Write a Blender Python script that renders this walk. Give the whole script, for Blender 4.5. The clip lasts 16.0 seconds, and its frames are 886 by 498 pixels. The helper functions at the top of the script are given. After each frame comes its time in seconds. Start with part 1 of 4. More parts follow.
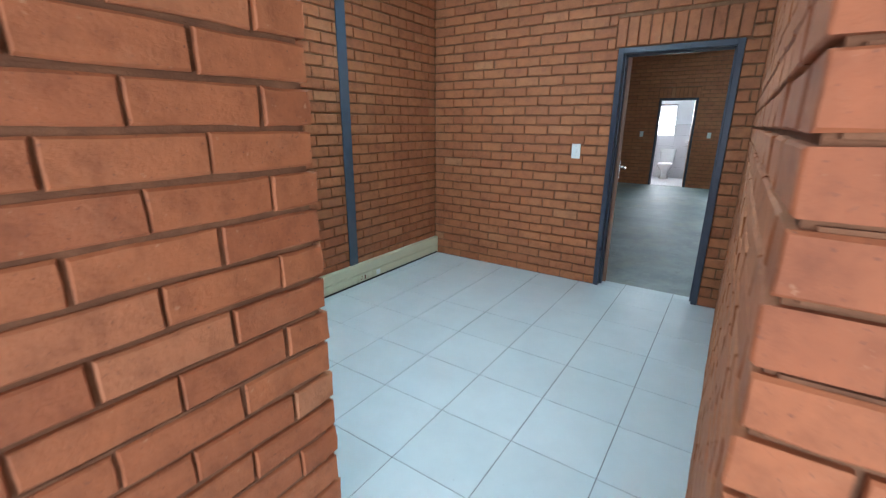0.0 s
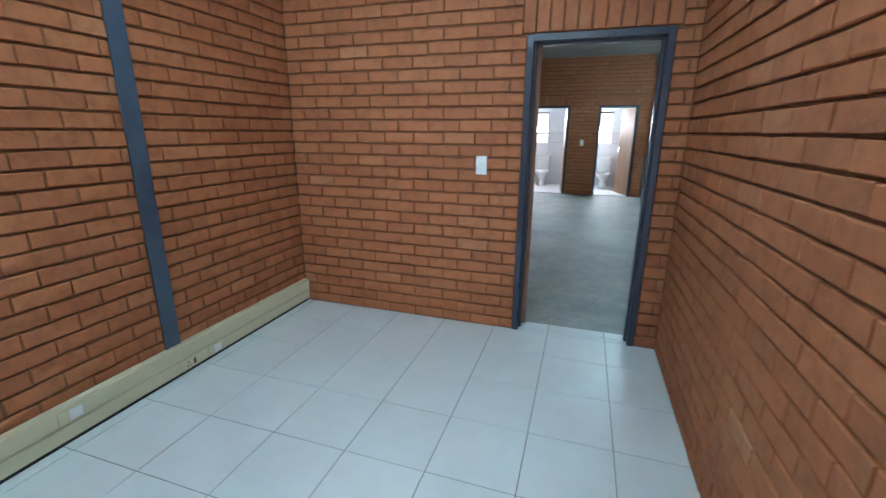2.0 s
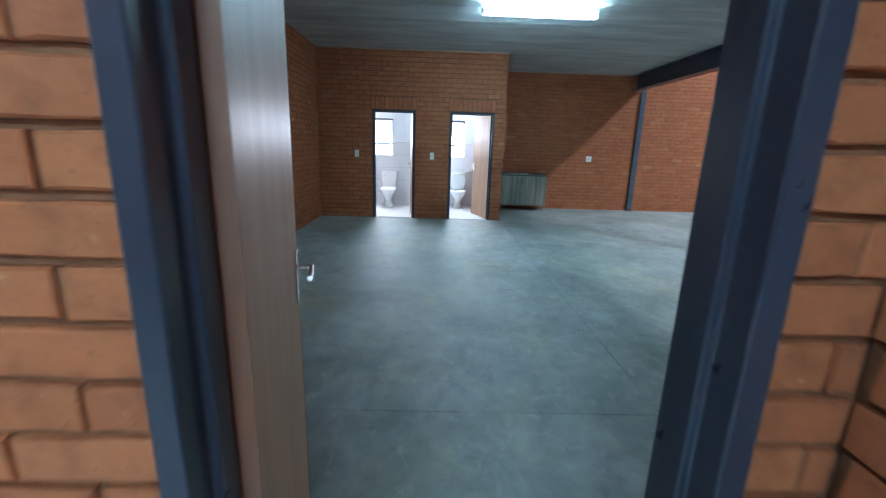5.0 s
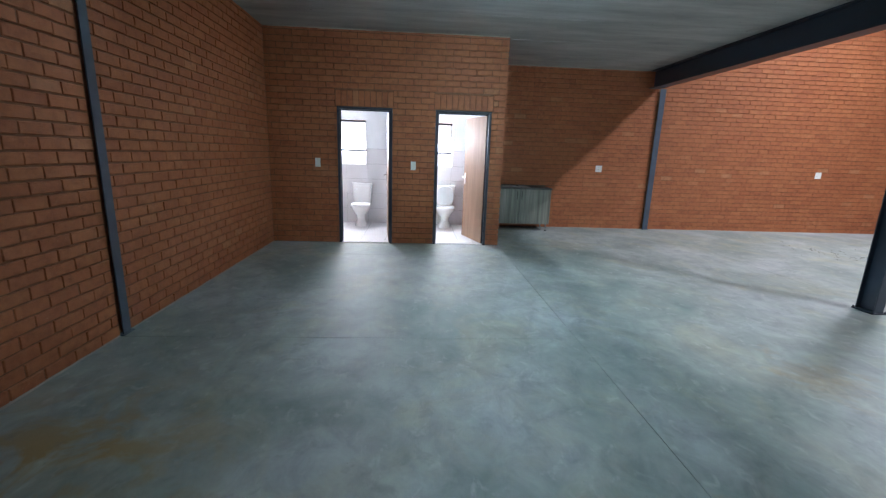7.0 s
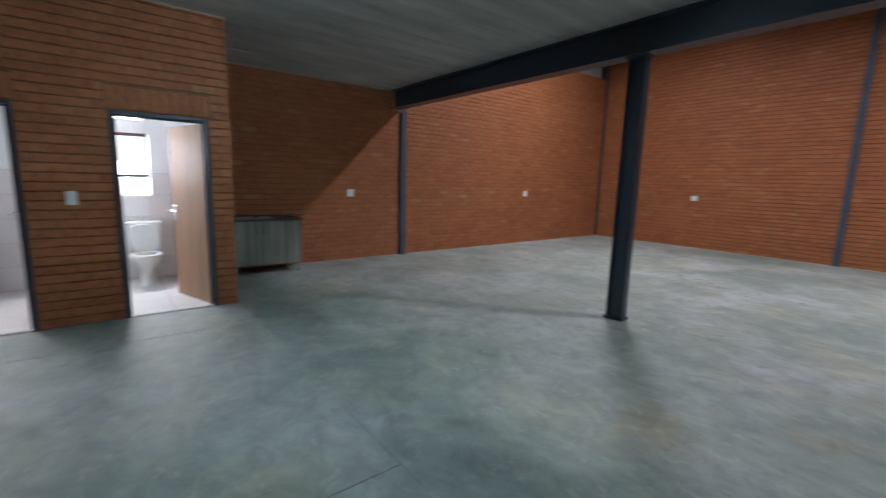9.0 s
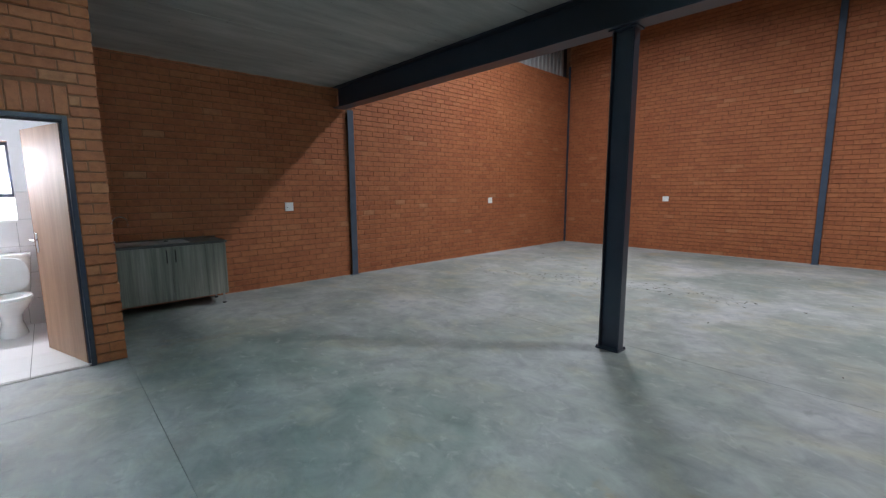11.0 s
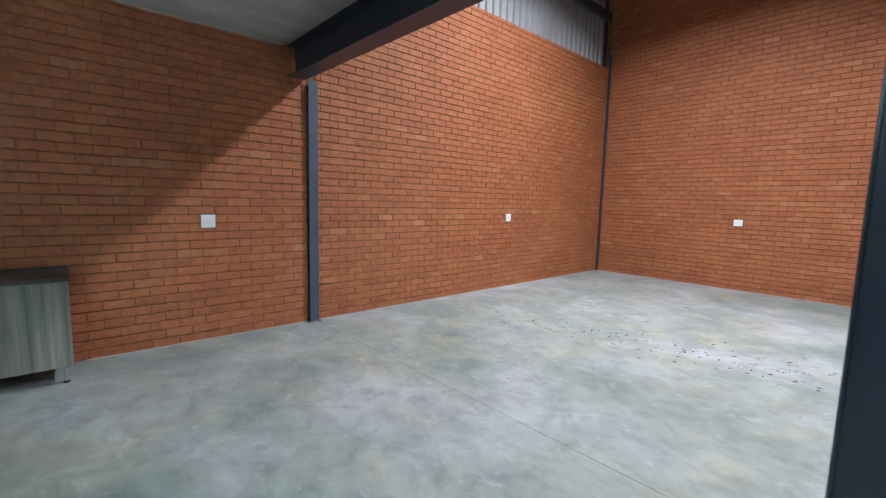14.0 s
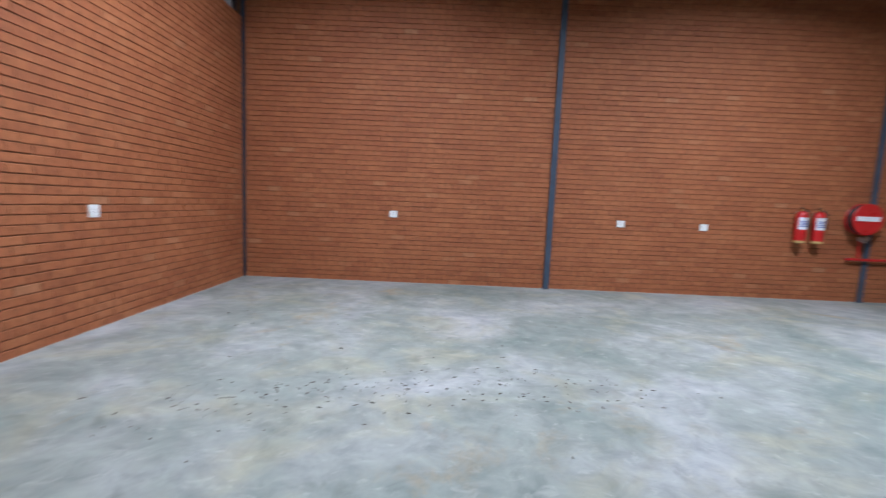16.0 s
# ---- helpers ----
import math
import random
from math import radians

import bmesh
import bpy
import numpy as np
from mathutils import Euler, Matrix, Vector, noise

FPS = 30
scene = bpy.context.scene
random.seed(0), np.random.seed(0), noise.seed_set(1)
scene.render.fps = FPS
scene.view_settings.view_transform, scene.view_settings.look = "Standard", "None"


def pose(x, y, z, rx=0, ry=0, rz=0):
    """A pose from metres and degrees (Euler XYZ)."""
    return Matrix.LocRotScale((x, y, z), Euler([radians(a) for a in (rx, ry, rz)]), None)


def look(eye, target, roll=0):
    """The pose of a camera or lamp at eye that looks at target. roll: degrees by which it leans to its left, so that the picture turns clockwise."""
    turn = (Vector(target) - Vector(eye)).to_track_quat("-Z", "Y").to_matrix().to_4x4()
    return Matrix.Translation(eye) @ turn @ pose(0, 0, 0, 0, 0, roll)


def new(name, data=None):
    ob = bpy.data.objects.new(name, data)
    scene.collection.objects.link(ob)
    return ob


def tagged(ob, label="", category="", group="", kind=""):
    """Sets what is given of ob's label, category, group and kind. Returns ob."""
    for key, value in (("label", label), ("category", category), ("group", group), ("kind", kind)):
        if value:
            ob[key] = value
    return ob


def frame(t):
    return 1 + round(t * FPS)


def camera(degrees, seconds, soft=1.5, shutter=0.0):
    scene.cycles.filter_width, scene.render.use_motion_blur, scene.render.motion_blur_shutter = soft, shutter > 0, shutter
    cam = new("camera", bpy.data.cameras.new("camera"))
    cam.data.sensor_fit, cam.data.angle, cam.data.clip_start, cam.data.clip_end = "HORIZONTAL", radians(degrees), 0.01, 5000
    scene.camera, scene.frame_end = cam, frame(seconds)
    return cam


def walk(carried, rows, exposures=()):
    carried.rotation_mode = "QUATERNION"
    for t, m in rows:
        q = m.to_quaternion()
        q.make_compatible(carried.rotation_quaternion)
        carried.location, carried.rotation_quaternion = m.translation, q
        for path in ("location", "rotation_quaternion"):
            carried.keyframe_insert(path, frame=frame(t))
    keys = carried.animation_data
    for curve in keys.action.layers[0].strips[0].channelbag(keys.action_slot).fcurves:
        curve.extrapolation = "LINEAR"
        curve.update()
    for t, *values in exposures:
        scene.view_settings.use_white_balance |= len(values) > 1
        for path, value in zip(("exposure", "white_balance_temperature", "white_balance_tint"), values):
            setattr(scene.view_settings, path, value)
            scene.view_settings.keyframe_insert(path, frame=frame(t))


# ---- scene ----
cam = camera(92.5, 16.0, soft=1.3, shutter=0.3)
PATH = [
    (0, (0.211, -1.591, 1.468), (-0.867, -0.005, 0.899), 0.3),
    (0.5, (-0.007, -1.368, 1.466), (-0.988, 0.281, 0.903), -0.1),
    (1, (-0.167, -1.144, 1.459), (-0.897, 0.634, 0.908), 1.6),
    (1.5, (-0.325, -0.88, 1.468), (-0.792, 0.989, 0.933), 1.4),
    (2, (-0.318, -0.65, 1.459), (-0.915, 1.183, 0.925), 0.4),
    (2.5, (-0.337, -0.46, 1.472), (-1.232, 1.246, 0.938), -1.1),
    (3, (-0.387, -0.086, 1.468), (-1.109, 1.702, 0.938), 0.2),
    (3.5, (-0.336, 0.355, 1.48), (-0.694, 2.251, 0.956), 1.4),
    (4, (-0.359, 0.842, 1.471), (-0.537, 2.767, 0.958), 2.0),
    (4.5, (-0.348, 1.341, 1.453), (-0.377, 3.279, 0.962), 1.7),
    (7, (-0.345, 3.56, 1.435), (-0.221, 5.507, 0.993), 1.9),
    (7.5, (-0.338, 3.989, 1.425), (-0.215, 5.944, 1.021), 1.6),
    (8, (-0.343, 4.419, 1.498), (0.025, 6.343, 1.098), 1.2),
    (8.5, (-0.221, 4.739, 1.493), (0.581, 6.538, 1.149), 1.2),
    (9, (-0.134, 4.971, 1.476), (1.085, 6.524, 1.16), 1.6),
    (9.2, (-0.079, 5.064, 1.484), (1.334, 6.448, 1.187), 1.2),
    (11.3, (0.737, 5.765, 1.466), (2.043, 7.256, 1.202), -1.2),
    (11.5, (0.859, 5.827, 1.472), (2.074, 7.394, 1.21), -1.1),
    (12, (1.144, 6.027, 1.484), (2.246, 7.677, 1.232), -0.3),
    (12.5, (1.38, 6.325, 1.483), (2.508, 7.958, 1.238), 0.5),
    (13, (1.671, 6.618, 1.461), (2.835, 8.227, 1.227), 0.9),
    (13.5, (1.921, 6.985, 1.443), (3.184, 8.521, 1.221), 1.6),
    (14, (2.206, 7.37, 1.488), (3.54, 8.843, 1.261), 1.5),
    (14.5, (2.526, 7.691, 1.474), (3.911, 9.115, 1.242), 1.1),
    (15, (2.899, 8.06, 1.426), (4.55, 9.167, 1.207), 2.2),
    (15.5, (3.326, 8.344, 1.429), (5.195, 9.022, 1.208), 1.2),
    (16, (3.749, 8.592, 1.445), (5.738, 8.59, 1.233), 2.5),
]
EXPOSURES = [(0.0, 0.05, 5850, 9), (1.5, -0.1, 5850, 8), (2.5, 0.05, 5850, 10), (4.0, 0.05, 5800, 9), (4.5, 0.2, 5350, 5), (7.0, 0.25, 6050, 15), (8.0, 0.05, 6150, 16), (8.5, -0.25, 6200, 16), (9.0, -0.5, 6350, 15),
             (11.5, -0.35, 6350, 15), (12.3, -0.52, 6500, 15), (13.0, -0.25, 6350, 15), (13.5, 0.45, 6250, 15), (15.0, 0.35, 5950, 15), (16.0, 0.15, 5850, 14)]
walk(cam, [(t, look(eye, target, roll)) for t, eye, target, roll in PATH], EXPOSURES)

# ---- light ----
world = bpy.data.worlds.new("sky")
scene.world = world
world.use_nodes = True
wn = world.node_tree.nodes
sky = wn.new("ShaderNodeTexSky")
sky.sky_type = "NISHITA"
sky.sun_disc = False
sky.sun_elevation, sky.sun_rotation = radians(50), radians(200)
wn["Background"].inputs["Strength"].default_value = 0.15
world.node_tree.links.new(sky.outputs[0], wn["Background"].inputs["Color"])

sun = new("sun", bpy.data.lights.new("sun", "SUN"))
sun.data.energy, sun.data.angle, sun.data.color = 2.5, radians(0.5), (1.0, 0.95, 0.88)
sun.matrix_world = look((0, 0, 20), (6, 13, 0))


def opening_light(x, y, z, w, h, watts, target, color=(1, 1, 1)):
    """Sky light standing in an opening."""
    lamp = new("daylight", bpy.data.lights.new("daylight", "AREA"))
    lamp.data.shape, lamp.data.size, lamp.data.size_y = "RECTANGLE", w, h
    lamp.data.energy, lamp.data.color = watts, color
    lamp.matrix_world = look((x, y, z), target)
    return lamp


ROOF = 6.0
SKYLIGHTS = [(7.45, 9.6, 0.45, 0.8), (7.45, 3.75, 0.45, 0.8)]
for sx, sy, sw, sl in SKYLIGHTS:
    lamp = opening_light(sx, sy, ROOF - 0.02, sw, sl, 285 if sy > 6 else 330, (sx, sy, 0), (0.94, 0.98, 1.02))
    lamp.matrix_world = pose(sx, sy, ROOF - 0.02)
    lamp.data.spread = radians(150)
opening_light(1.2, -3.93, 1.35, 2.2, 2.1, 125, (0.3, 0, 1.2), (0.92, 0.97, 1.06))
for wx in (-1.665, 0.03):
    opening_light(wx, 12.34, 1.58, 0.58, 0.82, 95, (wx, 10.3, 0.7), (0.97, 0.98, 1.0))

# ---- materials ----


def material(name, rough=0.6, metal=0.0):
    m = bpy.data.materials.new(name)
    m.use_nodes = True
    b = m.node_tree.nodes["Principled BSDF"]
    b.inputs["Roughness"].default_value = rough
    b.inputs["Metallic"].default_value = metal
    return m, m.node_tree.nodes, m.node_tree.links, b


def noise_node(n, l, coord, scale, detail=4, rough=0.6, stretch=None, swirl=0.0):
    t = n.new("ShaderNodeTexNoise")
    t.inputs["Distortion"].default_value = swirl
    t.inputs["Scale"].default_value = scale
    t.inputs["Detail"].default_value = detail
    t.inputs["Roughness"].default_value = rough
    if stretch:
        mp = n.new("ShaderNodeMapping")
        mp.inputs["Scale"].default_value = stretch
        l.new(coord, mp.inputs["Vector"])
        coord = mp.outputs["Vector"]
    l.new(coord, t.inputs["Vector"])
    return t.outputs["Fac"]


def ramp(n, l, fac, stops):
    r = n.new("ShaderNodeValToRGB")
    while len(r.color_ramp.elements) < len(stops):
        r.color_ramp.elements.new(0.5)
    for e, (p, c) in zip(r.color_ramp.elements, stops):
        e.position, e.color = p, (*c, 1)
    l.new(fac, r.inputs["Fac"])
    return r.outputs["Color"]


def blend(n, l, fac, a, b, mode="MIX"):
    x = n.new("ShaderNodeMix")
    x.data_type, x.blend_type = "RGBA", mode
    for sock, v in ((x.inputs[0], fac), (x.inputs[6], a), (x.inputs[7], b)):
        if isinstance(v, (int, float)):
            sock.default_value = v
        elif isinstance(v, tuple):
            sock.default_value = (*v, 1)
        else:
            l.new(v, sock)
    return x.outputs[2]


def bump(n, l, b, height, strength, distance):
    x = n.new("ShaderNodeBump")
    x.inputs["Strength"].default_value, x.inputs["Distance"].default_value = strength, distance
    l.new(height, x.inputs["Height"])
    l.new(x.outputs["Normal"], b.inputs["Normal"])


def place(n, kind="Position"):
    return n.new("ShaderNodeNewGeometry").outputs[kind]


def plain(name, color, rough, metal=0.0, var=0.12, scale=9.0, grain=0.0, coat=0.0):
    """A painted or moulded surface with faint mottling and fine relief."""
    m, n, l, b = material(name, rough, metal)
    p = place(n)
    f = noise_node(n, l, p, scale)
    dark = tuple(c * (1 - var) for c in color)
    light = tuple(min(1, c * (1 + var)) for c in color)
    l.new(ramp(n, l, f, [(0.3, dark), (0.7, light)]), b.inputs["Base Color"])
    g = noise_node(n, l, p, scale * 14, 3)
    if grain:
        bump(n, l, b, g, grain, 0.002)
    mr = n.new("ShaderNodeMapRange")
    mr.inputs[3].default_value, mr.inputs[4].default_value = max(0.03, rough - 0.03), min(1, rough + 0.04)
    l.new(f, mr.inputs[0])
    l.new(mr.outputs[0], b.inputs["Roughness"])
    b.inputs["Coat Weight"].default_value = coat
    return m


def brick_material():
    m, n, l, b = material("face_brick", 0.72)
    p = place(n)
    info = n.new("ShaderNodeObjectInfo").outputs["Random"]
    isl = place(n, "Random Per Island")
    comb = n.new("ShaderNodeCombineXYZ")
    l.new(info, comb.inputs[0])
    l.new(isl, comb.inputs[1])
    wn_ = n.new("ShaderNodeTexWhiteNoise")
    wn_.noise_dimensions = "3D"
    l.new(comb.outputs[0], wn_.inputs["Vector"])
    base = ramp(n, l, wn_.outputs["Value"], [(0.0, (0.290, 0.088, 0.032)), (0.3, (0.330, 0.104, 0.038)), (0.62, (0.355, 0.116, 0.042)),
                                             (0.95, (0.375, 0.128, 0.047)), (0.985, (0.39, 0.145, 0.06)), (1.0, (0.42, 0.19, 0.09))])
    big = noise_node(n, l, p, 1.1, 3)
    base = blend(n, l, 0.30, base, ramp(n, l, big, [(0.3, (0.26, 0.084, 0.034)), (0.7, (0.42, 0.160, 0.066))]))
    mid = noise_node(n, l, p, 16, 6, 0.65)
    base = blend(n, l, 0.6, base, ramp(n, l, mid, [(0.28, (0.5, 0.46, 0.44)), (0.5, (1, 1, 1)), (0.72, (1.25, 1.22, 1.2))]), "MULTIPLY")
    spots = noise_node(n, l, p, 120, 2, 0.5)
    base = blend(n, l, ramp(n, l, spots, [(0.26, (0.6, 0.6, 0.6)), (0.34, (0, 0, 0))]), base, (0.12, 0.05, 0.03))
    chips = noise_node(n, l, p, 55, 3, 0.55)
    base = blend(n, l, ramp(n, l, chips, [(0.68, (0, 0, 0)), (0.74, (0.55, 0.55, 0.55))]), base, (0.50, 0.27, 0.15))
    film = noise_node(n, l, p, 5, 8, 0.75)
    base = blend(n, l, ramp(n, l, film, [(0.56, (0, 0, 0)), (0.78, (0.26, 0.26, 0.26))]), base, (0.47, 0.24, 0.13))
    l.new(base, b.inputs["Base Color"])
    fine = noise_node(n, l, p, 70, 5, 0.7)
    rough_ = noise_node(n, l, p, 24, 4, 0.6)
    bump(n, l, b, blend(n, l, 0.5, fine, rough_), 0.7, 0.006)
    b.inputs["Specular IOR Level"].default_value = 0.45
    return m


def mortar_material():
    m, n, l, b = material("mortar", 0.9)
    p = place(n)
    f = noise_node(n, l, p, 14, 5)
    l.new(ramp(n, l, f, [(0.3, (0.13, 0.054, 0.024)), (0.7, (0.24, 0.108, 0.05))]), b.inputs["Base Color"])
    bump(n, l, b, noise_node(n, l, p, 160, 3), 0.6, 0.004)
    return m


def concrete_floor_material():
    m, n, l, b = material("floated_concrete", 0.45)
    p = place(n)
    a = noise_node(n, l, p, 0.8, 5, 0.6, None, 0.6)
    c = ramp(n, l, a, [(0.3, (0.15, 0.19, 0.175)), (0.5, (0.245, 0.27, 0.252)), (0.7, (0.345, 0.36, 0.366))])
    y = noise_node(n, l, p, 1.5, 5, 0.6, (1.0, 0.8, 1.0), 0.8)
    c = blend(n, l, ramp(n, l, y, [(0.5, (0, 0, 0)), (0.68, (0.45, 0.45, 0.45))]), c, (0.325, 0.305, 0.205))
    rust = noise_node(n, l, p, 0.55, 6, 0.7, None, 0.5)
    c = blend(n, l, ramp(n, l, rust, [(0.60, (0, 0, 0)), (0.72, (0.6, 0.6, 0.6))]), c, (0.31, 0.21, 0.09))
    s = noise_node(n, l, p, 4.2, 8, 0.68, (1.2, 0.9, 1.0), 0.5)
    c = blend(n, l, 0.6, c, ramp(n, l, s, [(0.32, (0.5, 0.55, 0.57)), (0.5, (1, 1, 1)), (0.68, (1.4, 1.39, 1.36))]), "MULTIPLY")
    w = noise_node(n, l, p, 8.5, 6, 0.62, (1.2, 0.8, 1.0), 0.6)
    c = blend(n, l, ramp(n, l, w, [(0.58, (0, 0, 0)), (0.68, (0.32, 0.32, 0.32))]), c, (0.45, 0.455, 0.425))
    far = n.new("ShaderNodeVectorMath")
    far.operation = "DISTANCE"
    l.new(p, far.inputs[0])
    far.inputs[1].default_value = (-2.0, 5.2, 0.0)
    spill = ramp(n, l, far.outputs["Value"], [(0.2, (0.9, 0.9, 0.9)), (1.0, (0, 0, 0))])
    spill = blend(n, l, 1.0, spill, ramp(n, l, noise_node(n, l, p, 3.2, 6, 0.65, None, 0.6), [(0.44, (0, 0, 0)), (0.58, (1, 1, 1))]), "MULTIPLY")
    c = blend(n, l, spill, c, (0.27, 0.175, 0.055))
    blot = noise_node(n, l, p, 5.5, 5, 0.6, None, 0.3)
    c = blend(n, l, ramp(n, l, blot, [(0.30, (0.45, 0.45, 0.45)), (0.40, (0, 0, 0))]), c, (0.14, 0.16, 0.145))
    d = noise_node(n, l, p, 45, 2, 0.5)
    c = blend(n, l, ramp(n, l, d, [(0.22, (0.6, 0.6, 0.6)), (0.29, (0, 0, 0))]), c, (0.16, 0.17, 0.15))
    l.new(c, b.inputs["Base Color"])
    l.new(ramp(n, l, s, [(0.3, (0.50, 0.50, 0.50)), (0.7, (0.70, 0.70, 0.70))]), b.inputs["Roughness"])
    bump(n, l, b, noise_node(n, l, p, 30, 6), 0.12, 0.003)
    return m


def soffit_material():
    m, n, l, b = material("board_marked_concrete", 0.85)
    p = place(n)
    s = noise_node(n, l, p, 2.2, 6, 0.65, (0.35, 1.6, 1.0))
    c = ramp(n, l, s, [(0.3, (0.27, 0.29, 0.28)), (0.55, (0.39, 0.41, 0.395)), (0.78, (0.54, 0.555, 0.535))])
    k = noise_node(n, l, p, 26, 3, 0.5)
    c = blend(n, l, ramp(n, l, k, [(0.24, (0.7, 0.7, 0.7)), (0.31, (0, 0, 0))]), c, (0.08, 0.085, 0.08))
    l.new(c, b.inputs["Base Color"])
    bump(n, l, b, noise_node(n, l, p, 40, 5), 0.3, 0.004)
    return m


def tile_material(name, color, rough, var):
    m, n, l, b = material(name, rough)
    p = place(n)
    r = n.new("ShaderNodeObjectInfo").outputs["Random"]
    t = noise_node(n, l, p, 2.5, 6, 0.65)
    c = ramp(n, l, t, [(0.3, tuple(v * (1 - var) for v in color)), (0.7, tuple(v * (1 + var) for v in color))])
    c = blend(n, l, 0.5, c, ramp(n, l, r, [(0.0, (0.94, 0.95, 0.95)), (1.0, (1.04, 1.03, 1.03))]), "MULTIPLY")
    d = noise_node(n, l, p, 38, 2)
    c = blend(n, l, ramp(n, l, d, [(0.2, (0.5, 0.5, 0.5)), (0.26, (0, 0, 0))]), c, tuple(v * 0.6 for v in color))
    l.new(c, b.inputs["Base Color"])
    l.new(ramp(n, l, t, [(0.3, (rough - 0.02,) * 3), (0.7, (rough + 0.03,) * 3)]), b.inputs["Roughness"])
    bump(n, l, b, noise_node(n, l, p, 20, 3), 0.05, 0.002)
    return m


def wood_material(name, dark, light, rough, squash):
    m, n, l, b = material(name, rough)
    p = place(n)
    g = noise_node(n, l, p, 9, 8, 0.7, squash)
    c = ramp(n, l, g, [(0.28, dark), (0.5, tuple((a + c) / 2 for a, c in zip(dark, light))), (0.72, light)])
    fine = noise_node(n, l, p, 60, 4, 0.6, squash)
    c = blend(n, l, 0.35, c, ramp(n, l, fine, [(0.3, (0.7, 0.7, 0.7)), (0.7, (1.15, 1.15, 1.15))]), "MULTIPLY")
    l.new(c, b.inputs["Base Color"])
    bump(n, l, b, fine, 0.1, 0.001)
    return m


def glass_material():
    m, n, l, b = material("window_glass", 0.03)
    b.inputs["Base Color"].default_value = (0.95, 0.97, 0.97, 1)
    b.inputs["Transmission Weight"].default_value = 1.0
    b.inputs["IOR"].default_value = 1.45
    return m


def glow_material(name, color, strength):
    m, n, l, b = material(name, 0.4)
    b.inputs["Base Color"].default_value = (0.8, 0.8, 0.8, 1)
    b.inputs["Emission Color"].default_value = (*color, 1)
    b.inputs["Emission Strength"].default_value = strength
    return m


BRICK, MORTAR = brick_material(), mortar_material()
CONCRETE, SOFFIT = concrete_floor_material(), soffit_material()
TILE = tile_material("pale_floor_tile", (0.69, 0.745, 0.75), 0.33, 0.06)
WCTILE = tile_material("white_wall_tile", (0.70, 0.69, 0.70), 0.4, 0.02)
GROUT = plain("grout", (0.13, 0.14, 0.14), 0.9, var=0.3, scale=20, grain=0.4)
JOINT = plain("joint_filler", (0.14, 0.145, 0.135), 0.9, var=0.3, scale=20)
NAVY = plain("dark_steel_paint", (0.026, 0.037, 0.056), 0.32, var=0.1, scale=5, grain=0.06)
POST = plain("blue_grey_post_paint", (0.050, 0.073, 0.108), 0.42, var=0.2, scale=6, grain=0.08)
FRAME = plain("door_frame_paint", (0.030, 0.038, 0.060), 0.28, var=0.06, scale=8, grain=0.05)
WOOD = wood_material("door_veneer", (0.36, 0.19, 0.10), (0.52, 0.31, 0.18), 0.45, (1.0, 1.0, 0.07))
EDGE = wood_material("door_edge_wood", (0.16, 0.07, 0.04), (0.26, 0.13, 0.07), 0.5, (1.0, 1.0, 0.07))
LAMINATE = wood_material("grey_wood_laminate", (0.065, 0.075, 0.06), (0.34, 0.335, 0.285), 0.45, (1.7, 1.7, 0.06))
TOP = plain("dark_worktop_laminate", (0.06, 0.06, 0.055), 0.4, var=0.35, scale=40)
PLASTIC = plain("white_plastic", (0.78, 0.80, 0.80), 0.35, var=0.03)
CREAM = plain("cream_pvc", (0.62, 0.58, 0.40), 0.42, var=0.05, scale=4, grain=0.03)
RED_SOCKET = plain("brown_red_socket", (0.16, 0.03, 0.02), 0.4)
BLACK = plain("black_rubber", (0.015, 0.015, 0.016), 0.6, var=0.2)
PORCELAIN = plain("white_porcelain", (0.82, 0.82, 0.80), 0.12, var=0.02, coat=0.4)
CHROME = plain("chrome", (0.75, 0.75, 0.76), 0.16, 1.0, var=0.04)
STEEL = plain("brushed_steel", (0.58, 0.58, 0.58), 0.3, 1.0, var=0.08, scale=30)
RED = plain("red_enamel", (0.50, 0.018, 0.018), 0.28, var=0.12, coat=0.3)
LABEL = plain("white_label", (0.75, 0.76, 0.80), 0.5, var=0.03)
BLUE = plain("blue_print", (0.12, 0.17, 0.45), 0.5, var=0.05)
BRASS = plain("brass", (0.55, 0.40, 0.18), 0.35, 1.0, var=0.1)
YELLOW = plain("yellow_ochre_paint", (0.52, 0.36, 0.14), 0.5, var=0.1)
SHEET = plain("galvanised_sheet", (0.36, 0.37, 0.38), 0.5, 0.35, var=0.12, scale=3)
# for the unseen roof: dark, so less light bounces onto the upper walls
ROOFING = plain("unseen_roof_dark", (0.16, 0.165, 0.17), 0.7, var=0.15, scale=2)
PLASTER = plain("white_wall_paint", (0.76, 0.78, 0.80), 0.7, var=0.03, scale=6, grain=0.1)
SCREED = plain("rough_plaster", (0.34, 0.31, 0.27), 0.9, var=0.12, scale=3, grain=0.3)
LITTER = plain("dry_litter", (0.11, 0.09, 0.075), 0.9, var=0.5, scale=40)
GLASS = glass_material()
HAZE = glow_material("bright_overcast_distance", (1.0, 1.0, 1.0), 1.6)
TUBE = glow_material("fluorescent_tube", (0.65, 0.95, 1.05), 165.0)
GLOW = glow_material("light_diffuser", (1.0, 0.98, 0.95), 6.0)
EARTH = plain("outside_ground", (0.42, 0.38, 0.33), 0.95, var=0.2, scale=1)

# ---- building helpers ----


